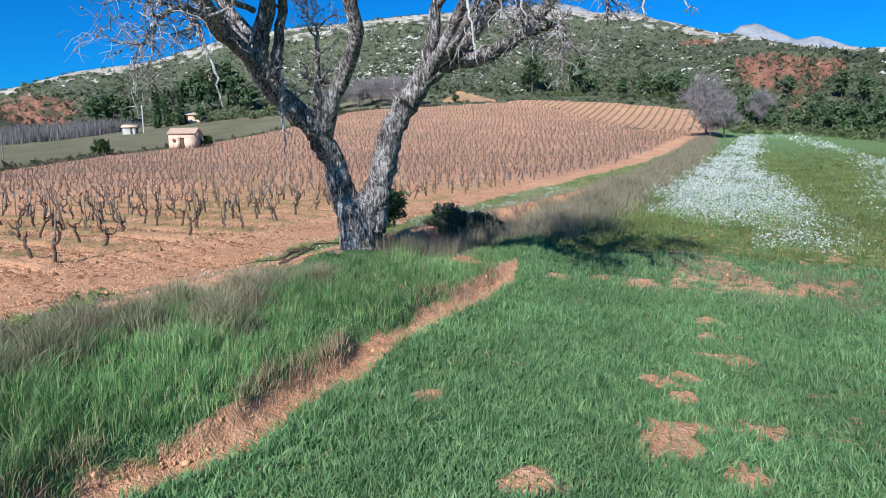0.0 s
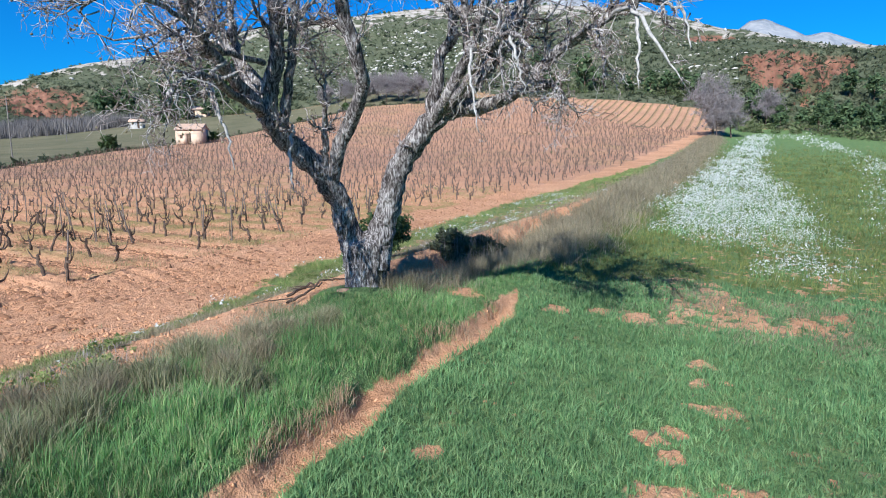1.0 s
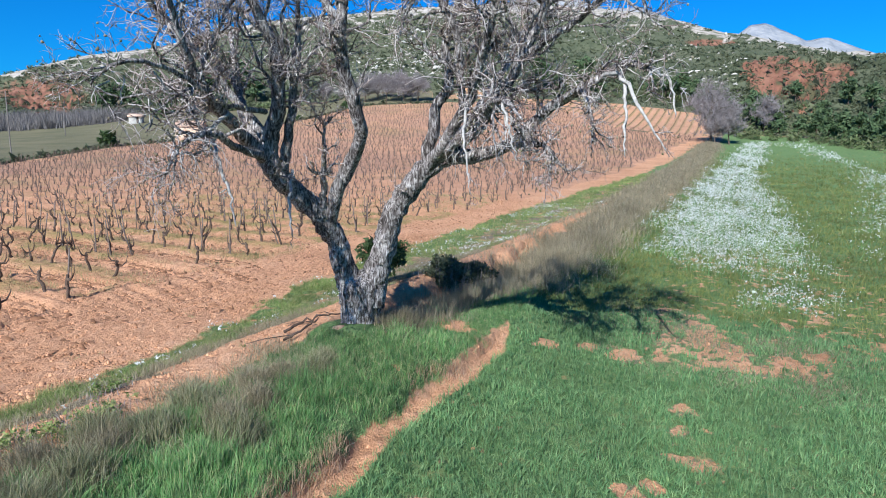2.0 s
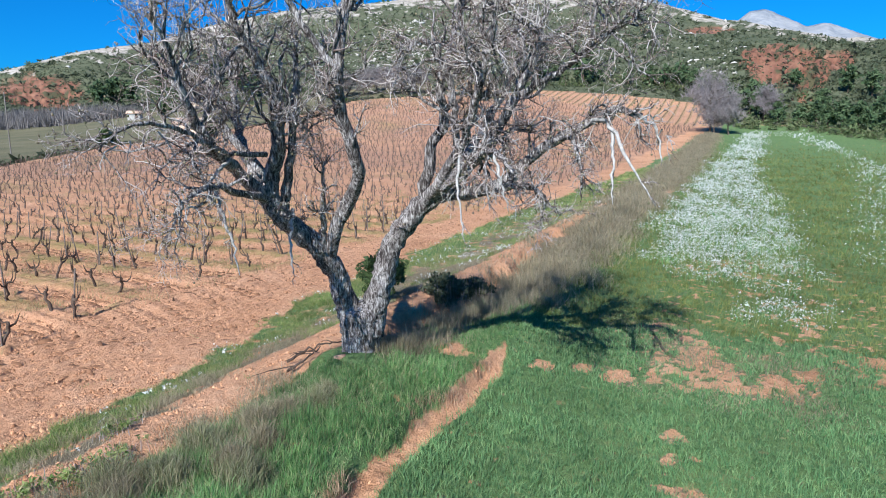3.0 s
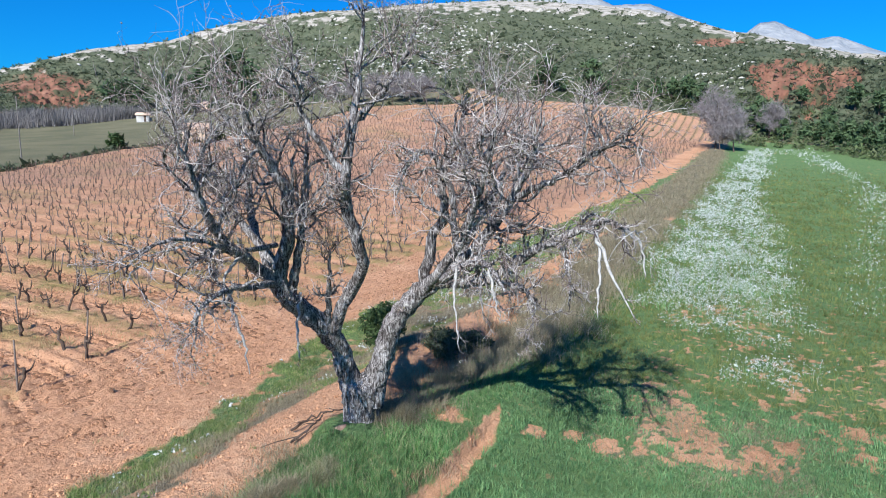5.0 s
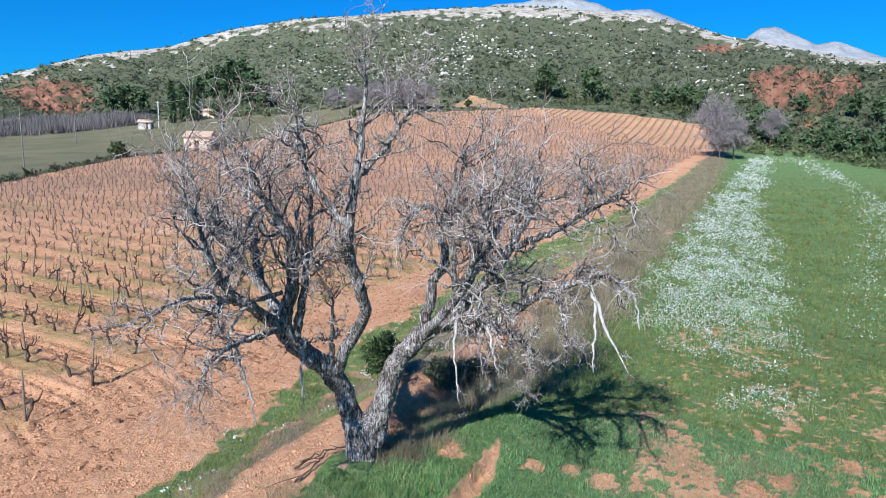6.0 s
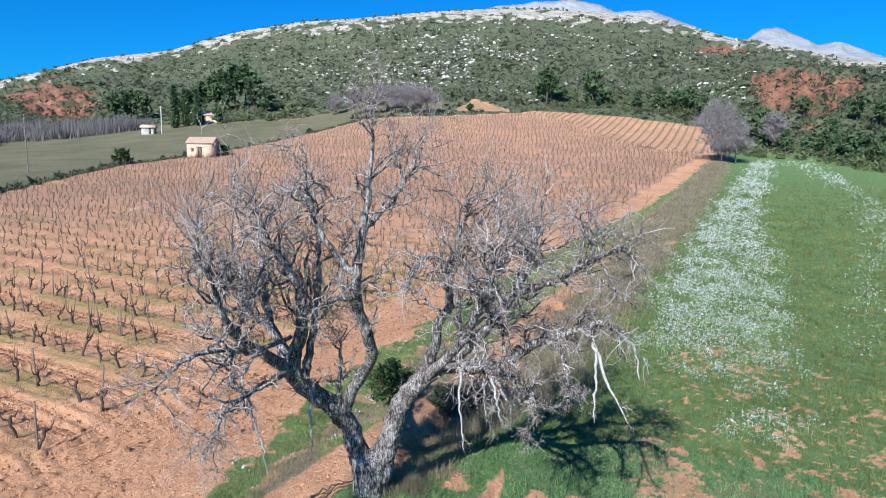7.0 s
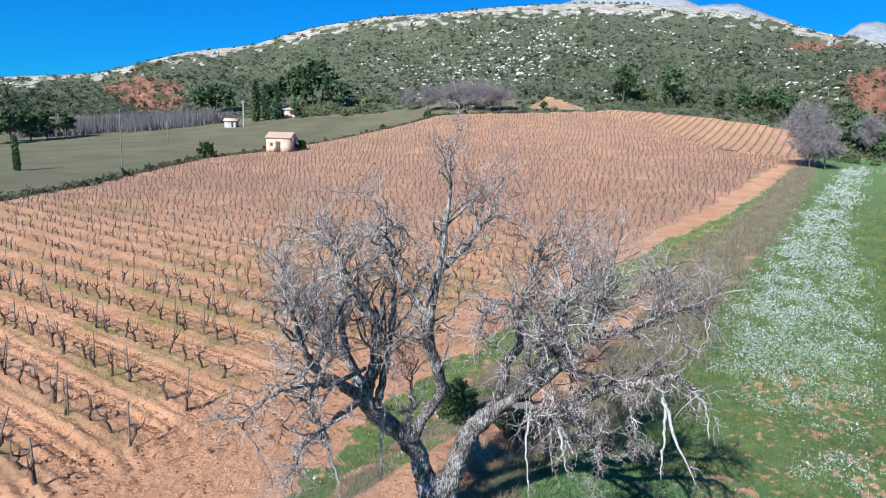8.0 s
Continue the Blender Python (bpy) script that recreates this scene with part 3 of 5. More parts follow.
    rock = smooth_step(-0.25, 0.25, el - (ridge - band) + 0.85 * ripple(az, el * 3, 0.45, 3.0)) * scrub
    # grows with distance over the vineyard; nearly full on the two upper plots
    far_brown = np.where(plot, smooth_step(25, 70, y), np.where(upper_plot(x, y) | worked_top(x, y), 0.85, 0.0)) * np.clip(0.85 + 0.5 * n2, 0, 1)
    return dict(far_brown=far_brown, green=green * (1 - scrub), dry=dry * (1 - scrub), weedy=weedy, meadow=meadow * (1 - scrub), scrub=scrub, cut=cut, rock=rock)


# ---- the ground, one sheet out to the horizon ----
def build_ground():
    az = np.radians(np.concatenate([np.linspace(-46, 46, 470), np.linspace(46, 314, 70)[1:-1]]))
    near = 2.0 * 1.0075 ** np.arange(400)
    r = np.concatenate([[0.0, 1.0], near, near[-1] * 1.0125 ** np.arange(1, 242), [900, 1100, 1500, 2200, 3200, 4500]])
    A, Rr = np.meshgrid(az, r, indexing="xy")
    x, y = Rr * np.sin(A), -1.0 + Rr * np.cos(A)
    z = land(x, y)
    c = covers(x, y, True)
    turn = np.degrees(np.arctan2(x, y))
    z = z - c["cut"] * (2.0 * np.abs(ripple(x, y, 5.0, 1.0)) + 3.6 * np.abs(ripple(turn, 0.02 * np.hypot(x, y), 0.22, 4.0)))
    s, w = along(x, y)
    plot = vineyard(x, y) * (1 - smooth_step(45, 80, y))
    q = across_rows(s, w)
    z = z + 0.05 * np.cos(2 * np.pi * q / 2.1) * plot + 0.032 * np.cos(2 * np.pi * q / 0.42 + 0.7 * ripple(x, y, 1.2, 2.0)) * plot
    loose = np.clip(1 - 1.3 * np.maximum(c["green"], c["dry"]), 0, 1) * (1 - smooth_step(35, 60, y)) * (w < 8)
    z = z + loose * (0.022 * ripple(x, y, 0.10, 4.0) + 0.022 * ripple(x, y, 0.28, 6.0))
    arcs = (w < -5.2) & (w > -9.2)
    bend = q + 0.32 * np.maximum(0, w + 8.5) - 0.06 * np.maximum(0, w + 6.5) ** 2
    z = z + (0.023 + 0.016 * ripple(x, y, 0.9, 5.0)) * np.cos(2 * np.pi * (bend + 6.6) / 0.525 + 1.2 * ripple(x, y, 0.5, 3.0)) * smooth_step(-15, -11, w) * (1 - smooth_step(-7.5, -6.0, w)) * (1 - smooth_step(4, 9, s)) * (s > -9)
    z = z + 0.03 * np.sin(w * 13 + 1.2 * np.sin(s * 0.6)) * arcs * (1 - smooth_step(20, 40, s))
    V = np.stack([x, y, z], -1).reshape(-1, 3)
    n, k = A.shape
    i, j = np.meshgrid(np.arange(n - 1), np.arange(k), indexing="ij")
    a, b = i * k + j, i * k + (j + 1) % k
    F = np.stack([a, a + k, b + k, b], -1).reshape(-1, 4)
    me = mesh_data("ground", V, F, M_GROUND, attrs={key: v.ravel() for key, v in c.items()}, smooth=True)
    put("ground", me, label="red earth with green field, grass bank, vineyard and stony hillside", category="ground", kind="structure")


build_ground()


def mountain(name, azs, els, far, label):
    """A bare mountain behind the hill: its skyline by bearing, with ribs down its face."""
    azs, els = np.asarray(azs, float), np.asarray(els, float)
    a = np.linspace(azs[0], azs[-1], 160)
    top = np.interp(a, azs, els) + 0.02 * ripple(a, a * 0, 0.25, far * 0.01)
    rows = np.linspace(0, 1, 14)
    A, Q = np.meshgrid(a, rows)
    R = far + 260 * (Q - 1) + 14 * ripple(A, Q * 3, 0.9, 2.0)
    Z = 6.8 + far * np.tan(np.radians(np.maximum(top, 0)[None] * (0.55 + 0.45 * Q)))
    back = np.stack([(far + 300) * np.sin(np.radians(a)), (far + 300) * np.cos(np.radians(a)), 0 * a], -1)
    V = np.concatenate([np.stack([R * np.sin(np.radians(A)), R * np.cos(np.radians(A)), Z], -1).reshape(-1, 3), back])
    n, k = len(rows) + 1, len(a)
    i, j = np.meshgrid(np.arange(n - 1), np.arange(k - 1), indexing="ij")
    q = i * k + j
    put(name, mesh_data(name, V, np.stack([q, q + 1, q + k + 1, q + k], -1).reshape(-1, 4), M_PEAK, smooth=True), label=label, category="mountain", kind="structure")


mountain("backdrop_mountain", [1.0, 2.5, 4.4, 7.2, 9.5, 11, 11.9, 13.2, 16, 19.5, 22], [10.8, 11.55, 11.85, 12.02, 12.1, 11.9, 11.7, 11.2, 11.05, 9.8, 8.0], 1500, "bare limestone summit behind the hill, blue-grey haze put into its colour")
mountain("backdrop_mountain_east", [22.5, 23.7, 24.4, 25.4, 26.4, 28.3, 29.8, 31.2, 32.6, 36, 42], [7.5, 8.75, 9.25, 9.36, 8.9, 7.95, 8.0, 7.5, 6.85, 5.5, 3.0], 1400, "rocky peak far beyond the hill, blue-grey haze put into its colour")


# ---- the old almond tree ----
class Growth:
    """Branches, each with its own side shoots, sorted by thickness."""

    def __init__(self, seed):
        self.rnd = np.random.default_rng(seed)
        self.lines, self.fruit = [[], [], [], []], []

    def grow(self, at, way, length, radius, level, lift, last):
        rnd = self.rnd
        n = (7, 5, 3, 2)[level]
        step = rnd.normal(0, (0.34, 0.40, 0.38, 0.3)[level], (n, 3))
        step[:, 2] += 0.75 * lift
        P, d = np.empty((n + 1, 3)), np.array(way, float)
        P[0] = at
        for k in range(n):
            d = d + step[k]
            d /= math.sqrt(d[0] * d[0] + d[1] * d[1] + d[2] * d[2])
            P[k + 1] = P[k] + d * (length / n)
        R = np.linspace(radius, radius * 0.35, n + 1)
        self.lines[level].append((P, R))
        if level < last:
            for _ in range(int(rnd.integers(*((5, 11), (5, 10), (1, 4))[level]))):
                self.side(P, R, length, level + 1, lift, last)
        elif rnd.random() < 0.13:
            self.fruit.append(P[-1] - [0, 0, 0.015])

    def side(self, P, R, length, level, lift, last, low=0.15):
        rnd = self.rnd
        u = rnd.uniform(low, 1.0) * (len(P) - 1.001)
        k, f = int(u), u % 1
        at, ahead = P[k] * (1 - f) + P[k + 1] * f, P[k + 1] - P[k]
        ahead = ahead / (math.sqrt(ahead @ ahead) + 1e-9)
        out = rnd.standard_normal(3)
        out -= ahead * (out @ ahead)
        out /= math.sqrt(out @ out)
        a = rnd.uniform(0.5, 1.25)
        r = max(0.0026, min(R[k] * 0.6, (0.022, 0.0100, 0.0060, 0.0035)[level] * rnd.uniform(0.7, 1.35)))
        size = length if level == 0 else length * rnd.uniform(0.28, 0.6)
        self.grow(at, ahead * math.cos(a) + out * math.sin(a), max(size, 0.07), r, level, lift, last)

    def wood(self, level, sides):
        return tubes(np.array([q[0] for q in self.lines[level]]), np.array([q[1] for q in self.lines[level]]), sides)


def limb(name, control, parent, growth, shoots, reach, lift, sides=12, n=26, mat=None, low=0.34, wob=0.07, last=2):
    """A thick limb through its control points (x, y, z, radius), and its side shoots."""
    C = spline(control, n)
    rnd = growth.rnd
    C[1:-1, :3] += rnd.normal(0, 0.012, (n - 2, 3))
    me = mesh_data(name, *tube(C[:, :3], np.maximum(C[:, 3], 0.004), sides, wob=wob, rnd=rnd), mat or M_BARK, smooth=True)
    put(name, me, parent)
    for _ in range(int(shoots * 1.32)):
        growth.side(C[:, :3], C[:, 3], reach * rnd.uniform(0.55, 1.35), 0, lift * rnd.uniform(0.3, 1.5), last if lift > 0 else min(last, 2), low)


def build_almond():
    tree = put("almond_tree", None, label="old leafless almond tree with forked gnarled trunk and lichened twigs", category="tree")
    rnd = np.random.default_rng(3)
    # trunk: flared, ridged, leaning a little
    rows, sides = 30, 40
    u = np.linspace(0, 1, rows)
    C = spline([(-1.19, 9.08, 0.50, 0.37), (-1.19, 9.08, 0.80, 0.295), (-1.17, 9.08, 1.10, 0.27), (-1.14, 9.06, 1.40, 0.29), (-1.12, 9.05, 1.60, 0.29), (-1.11, 9.05, 1.78, 0.02)], rows)
    a = np.linspace(0, 2 * np.pi, sides, endpoint=False)
    A, U = np.meshgrid(a, u)
    ridge = 0.075 * np.sin(7 * A + 5 * U + 0.6 * np.sin(9 * U)) + 0.05 * np.sin(13 * A - 7 * U) + 0.10 * (1 - U) ** 3 * np.sin(5 * A + 1.0) + 0.045 * rnd.standard_normal(A.shape)
    Rr = C[:, 3][:, None] * (1 + ridge)
    V = np.stack([C[:, 0][:, None] + Rr * np.cos(A) * (1.0 + 0.12 * U), C[:, 1][:, None] + Rr * np.sin(A) * 0.85, C[:, 2][:, None] + 0 * A], -1).reshape(-1, 3)
    i, j = np.meshgrid(np.arange(rows - 1), np.arange(sides), indexing="ij")
    p, q = i * sides + j, i * sides + (j + 1) % sides
    put("trunk", mesh_data("trunk", V, np.stack([p, q, q + sides, p + sides], -1).reshape(-1, 4), M_BARK, smooth=True), tree)
    g = Growth(11)
    limb("stem", [(-1.25, 9.07, 1.25, 0.20), (-1.37, 9.02, 1.75, 0.175), (-1.49, 8.86, 2.25, 0.155), (-1.74, 8.6, 2.71, 0.145), (-2.08, 8.4, 3.05, 0.14), (-2.28, 8.2, 3.42, 0.13)], tree, g, 3, 0.5, 0.14, 16, 34, low=0.6, wob=0.10)
    limb("stem", [(-1.01, 9.07, 1.25, 0.21), (-0.90, 9.03, 1.75, 0.18), (-0.76, 8.92, 2.27, 0.165), (-0.57, 8.76, 2.77, 0.155), (-0.24, 8.6, 3.2, 0.145), (0.13, 8.5, 3.47, 0.125)], tree, g, 3, 0.5, 0.14, 16, 34, low=0.6, wob=0.10)
    add = lambda shoots, reach, lift, *c: limb("limb", c, tree, g, shoots, reach, lift)  # noqa: E731
    # left crown
    add(17, 1.0, 0.16, (-2.26, 8.25, 3.35, 0.125), (-2.18, 8.15, 3.7, 0.11), (-2.02, 8.0, 4.25, 0.09), (-2.05, 7.85, 4.86, 0.07), (-2.28, 7.5, 5.4, 0.045), (-2.42, 7.3, 6.0, 0.015))
    add(17, 1.0, 0.14, (-2.26, 8.25, 3.35, 0.10), (-2.52, 7.8, 3.8, 0.085), (-2.65, 7.3, 4.1, 0.07), (-2.72, 6.8, 4.6, 0.05), (-2.75, 6.5, 5.1, 0.03), (-2.85, 6.2, 5.5, 0.012))
    add(11, 0.75, 0.05, (-2.2, 8.0, 4.0, 0.036), (-2.45, 7.2, 4.05, 0.030), (-2.66, 6.4, 4.3, 0.026), (-2.9, 5.8, 4.35, 0.020), (-3.05, 5.5, 4.1, 0.010))
    limb("limb", [(-2.27, 8.2, 3.4, 0.058), (-2.35, 7.3, 3.55, 0.046), (-2.4, 6.5, 3.7, 0.036), (-2.58, 6.2, 3.55, 0.022), (-2.66, 6.05, 3.34, 0.008)], tree, g, 9, 0.6, -0.06)
    add(13, 0.9, 0.2, (-2.1, 8.38, 3.1, 0.075), (-1.95, 8.2, 3.8, 0.06), (-1.85, 8.2, 4.6, 0.045), (-1.8, 8.3, 5.6, 0.015))
    add(15, 1.0, 0.14, (-2.27, 8.22, 3.38, 0.09), (-2.8, 8.9, 4.2, 0.065), (-3.1, 9.6, 5.0, 0.04), (-3.3, 10.0, 5.7, 0.012))
    add(13, 0.9, 0.15, (-2.2, 8.1, 3.65, 0.07), (-2.75, 8.2, 4.3, 0.05), (-3.2, 8.0, 4.9, 0.035), (-3.5, 7.8, 5.4, 0.012))
    # middle
    add(19, 0.8, 0.16, (-1.55, 8.72, 2.45, 0.10), (-1.38, 8.5, 3.01, 0.098), (-1.13, 8.3, 3.42, 0.092), (-0.99, 8.0, 3.85, 0.086), (-1.15, 7.75, 4.45, 0.08), (-1.15, 7.55, 5.0, 0.07), (-1.05, 7.5, 5.6, 0.055), (-0.98, 7.5, 6.2, 0.04), (-0.92, 7.6, 6.9, 0.02), (-0.98, 7.7, 7.25, 0.008))
    add(11, 0.8, 0.16, (-1.15, 7.55, 5.0, 0.05), (-1.5, 7.4, 5.5, 0.04), (-1.72, 7.3, 6.0, 0.03), (-1.8, 7.3, 6.6, 0.010))
    add(10, 0.7, 0.14, (-1.02, 7.5, 5.7, 0.04), (-0.65, 7.5, 6.1, 0.032), (-0.4, 7.4, 6.5, 0.022), (-0.25, 7.4, 6.8, 0.008))
    add(7, 0.5, 0.2, (-1.62, 8.6, 2.62, 0.05), (-1.55, 8.4, 3.2, 0.04), (-1.5, 8.3, 3.9, 0.015))
    # right crown
    add(16, 0.95, 0.17, (-0.20, 8.6, 3.18, 0.09), (-0.04, 8.5, 4.07, 0.075), (0.13, 8.45, 4.4, 0.07), (0.1, 8.4, 5.0, 0.055), (0.3, 8.3, 5.6, 0.035), (0.4, 8.2, 6.1, 0.012))
    add(17, 1.0, 0.15, (0.10, 8.5, 3.44, 0.105), (0.49, 8.4, 3.84, 0.088), (0.81, 8.2, 4.27, 0.075), (1.05, 8.0, 4.7, 0.06), (1.25, 7.8, 5.2, 0.04), (1.4, 7.6, 5.8, 0.012))
    add(15, 0.6, 0.0, (0.06, 8.52, 3.42, 0.11), (0.6, 8.25, 3.5, 0.088), (0.96, 8.0, 3.66, 0.075), (1.25, 7.8, 3.95, 0.065), (1.7, 7.5, 4.28, 0.055), (2.1, 7.2, 4.5, 0.045), (2.4, 7.0, 4.45, 0.03))
    add(14, 0.85, 0.10, (1.05, 8.0, 4.7, 0.05), (1.6, 7.5, 5.05, 0.04), (2.05, 7.2, 5.4, 0.03), (2.4, 7.0, 5.55, 0.010))
    add(15, 1.0, 0.15, (0.1, 8.5, 3.44, 0.09), (0.7, 9.2, 4.3, 0.065), (1.1, 9.8, 5.0, 0.04), (1.4, 10.2, 5.6, 0.012))
    add(15, 0.9, 0.14, (-0.22, 8.6, 3.2, 0.085), (0.25, 7.9, 3.9, 0.068), (0.5, 7.3, 4.6, 0.05), (0.62, 6.9, 5.1, 0.035), (0.7, 6.7, 5.6, 0.012))
    add(9, 0.5, -0.06, (0.7, 8.1, 3.55, 0.06), (1.05, 7.5, 3.62, 0.045), (1.22, 7.1, 3.60, 0.028), (1.30, 6.9, 3.45, 0.010))
    add(5, 0.45, -0.12, (1.5, 7.6, 4.15, 0.04), (1.6, 7.0, 4.2, 0.032), (1.65, 6.7, 3.9, 0.02), (1.65, 6.6, 3.5, 0.008))
    add(9, 0.5, -0.02, (0.3, 7.9, 4.1, 0.05), (0.22, 7.6, 4.8, 0.042), (-0.05, 7.45, 5.33, 0.034), (-0.32, 7.4, 5.22, 0.024), (-0.46, 7.35, 4.8, 0.008))
    add(9, 0.55, -0.12, (0.0, 8.5, 3.38, 0.06), (0.3, 7.7, 3.75, 0.048), (0.5, 7.0, 4.0, 0.038), (0.7, 6.4, 4.05, 0.028), (0.85, 6.1, 3.85, 0.012))
    # dead ends, bleached
    pale = lambda *c: limb("dead_branch", [(*q[:3], q[3] * 0.72) for q in c], tree, g, 2, 0.22, -0.1, 6, 14, M_LICHEN, last=1)  # noqa: E731
    pale((1.9, 7.35, 4.4, 0.04), (2.0, 6.9, 4.38, 0.034), (2.05, 6.5, 4.1, 0.028), (2.2, 6.3, 3.75, 0.016), (2.35, 6.2, 3.5, 0.005))
    pale((2.02, 6.8, 4.3, 0.03), (1.97, 6.5, 3.9, 0.022), (1.94, 6.35, 3.5, 0.008))
    pale((2.3, 7.05, 4.48, 0.03), (2.5, 6.8, 4.3, 0.022), (2.55, 6.7, 3.9, 0.008))
    pale((-2.42, 6.6, 3.68, 0.03), (-2.2, 6.4, 3.2, 0.022), (-2.08, 6.3, 2.75, 0.008))
    pale((-1.95, 8.3, 3.25, 0.035), (-1.9, 7.9, 2.9, 0.028), (-1.85, 7.75, 2.45, 0.012))
    pale((-2.5, 7.5, 3.95, 0.035), (-2.65, 7.2, 3.75, 0.03), (-2.6, 7.0, 3.45, 0.010))
    pale((0.32, 6.9, 4.0, 0.026), (0.30, 6.5, 3.6, 0.018), (0.36, 6.3, 3.1, 0.006))
    pale((0.68, 6.45, 4.05, 0.024), (0.74, 6.3, 3.75, 0.018), (0.82, 6.25, 3.45, 0.006))
    # thin lichened shoots that hang from the low boughs
    hang = []
    for path, count, drop in (([(0.0, 8.5, 3.4), (0.3, 7.7, 3.75), (0.5, 7.0, 4.0), (0.85, 6.1, 3.85)], 15, 0.6), ([(0.1, 8.5, 3.44), (0.8, 8.1, 3.55), (1.05, 7.5, 3.62), (1.3, 6.9, 3.45)], 15, 0.5),
                              ([(0.96, 8.0, 3.66), (1.7, 7.5, 4.28), (2.4, 7.0, 4.45), (2.65, 6.6, 4.1)], 14, 0.6), ([(-2.27, 8.2, 3.4), (-2.4, 6.5, 3.7), (-2.66, 6.05, 3.34)], 16, 0.45), ([(-2.2, 8.0, 4.0), (-2.66, 6.4, 4.3), (-3.05, 5.5, 4.1)], 9, 0.45)):
        way = spline(path, 60)
        for _ in range(count):
            at = way[int(g.rnd.integers(8, 60))]
            d, size = g.rnd.normal(0, 0.5, 3) + [0, -0.2, 0.25], drop * g.rnd.uniform(0.35, 1.1)
            P = [at]
            for _ in range(7):
                d = d + g.rnd.normal(0, 0.36, 3) - [0, 0, 0.32]
                d /= math.sqrt(d @ d)
                P.append(P[-1] + d * size / 7)
            hang.append(np.array(P))
            for _ in range(3):
                g.side(np.array(P), np.full(8, 0.008), size * 0.9, 2, -0.12, 2, 0.3)
    hang = np.array(hang)
    put("hanging_shoot_mass", mesh_data("hanging_shoot_mass", *tubes(hang, np.linspace(0.0085, 0.003, 8)[None] * g.rnd.uniform(0.6, 1.3, (len(hang), 1)), 5), M_LICHEN), tree, kind="stuff")
    for P, R in g.lines[0][:290]:
        put("branch", mesh_data("branch", *tubes(P[None], R[None], 6), M_BARK, smooth=True), tree)
    rest = g.lines[0][290:]
    if rest:
        put("shoot_mass", mesh_data("shoot_mass", *tubes(np.array([q[0] for q in rest]), np.array([q[1] for q in rest]), 6), M_BARK, smooth=True), tree, kind="stuff")
    put("twig_crown", mesh_data("twig_crown", *joined([g.wood(1, 4), g.wood(2, 3)]), M_TWIG), tree, kind="stuff")
    F = np.array(g.fruit)
    put("dry_fruit", mesh_data("dry_fruit", *lumps(F, np.full(len(F), 0.0115), 1.2, 0.15, g.rnd), M_DRY), tree, kind="stuff")
    stub = put("sawn_stub", mesh_data("sawn_stub", *tube([(-1.34, 8.88, 0.84), (-1.44, 8.74, 0.90), (-1.49, 8.67, 0.925)], [0.12, 0.095, 0.08], 12), M_STUB, smooth=False), tree, "pale sawn root stub")


M_STUB = surface("sawn_wood", (0.20, 0.11, 0.07), (0.42, 0.26, 0.175), (0.58, 0.42, 0.32), 10, 60)
build_almond()


# ---- vines ----
def vine_pieces(seed, rich=True):
    """A pruned goblet vine: crooked stock, and a few short arms."""
    rnd = np.random.default_rng(seed)
    hgt = rnd.uniform(0.28, 0.62)
    k = 6 if rich else 3
    stock = np.cumsum(np.vstack([[0, 0, -0.06], np.column_stack([rnd.normal(0, 0.03, k), rnd.normal(0, 0.03, k), np.full(k, (hgt + 0.06) / k)])]), axis=0)
    parts = [tube(stock, np.linspace(0.042, 0.032, k + 1) * (1 if rich else 1.15), 6 if rich else 3, wob=0.15 if rich else 0, rnd=rnd)]
    for n in range(int(rnd.integers(2, 5)) if rich else 2):
        a = rnd.uniform(0, 2 * np.pi)
        d = np.array([np.cos(a), np.sin(a), rnd.uniform(-0.1, 0.7)]) * rnd.uniform(0.6, 1.6)
        top = stock[-1 - int(rnd.integers(0, 2))]
        P = [top, top + d * 0.10, top + d * 0.15 + [0, 0, 0.10], top + d * 0.17 + [0, 0, rnd.uniform(0.12, 0.42)]]
        parts.append(tube(P, np.array([0.028, 0.022, 0.014, 0.006]) * (1 if rich else 1.15), 5 if rich else 3, wob=0.1 if rich else 0, rnd=rnd))
    return parts


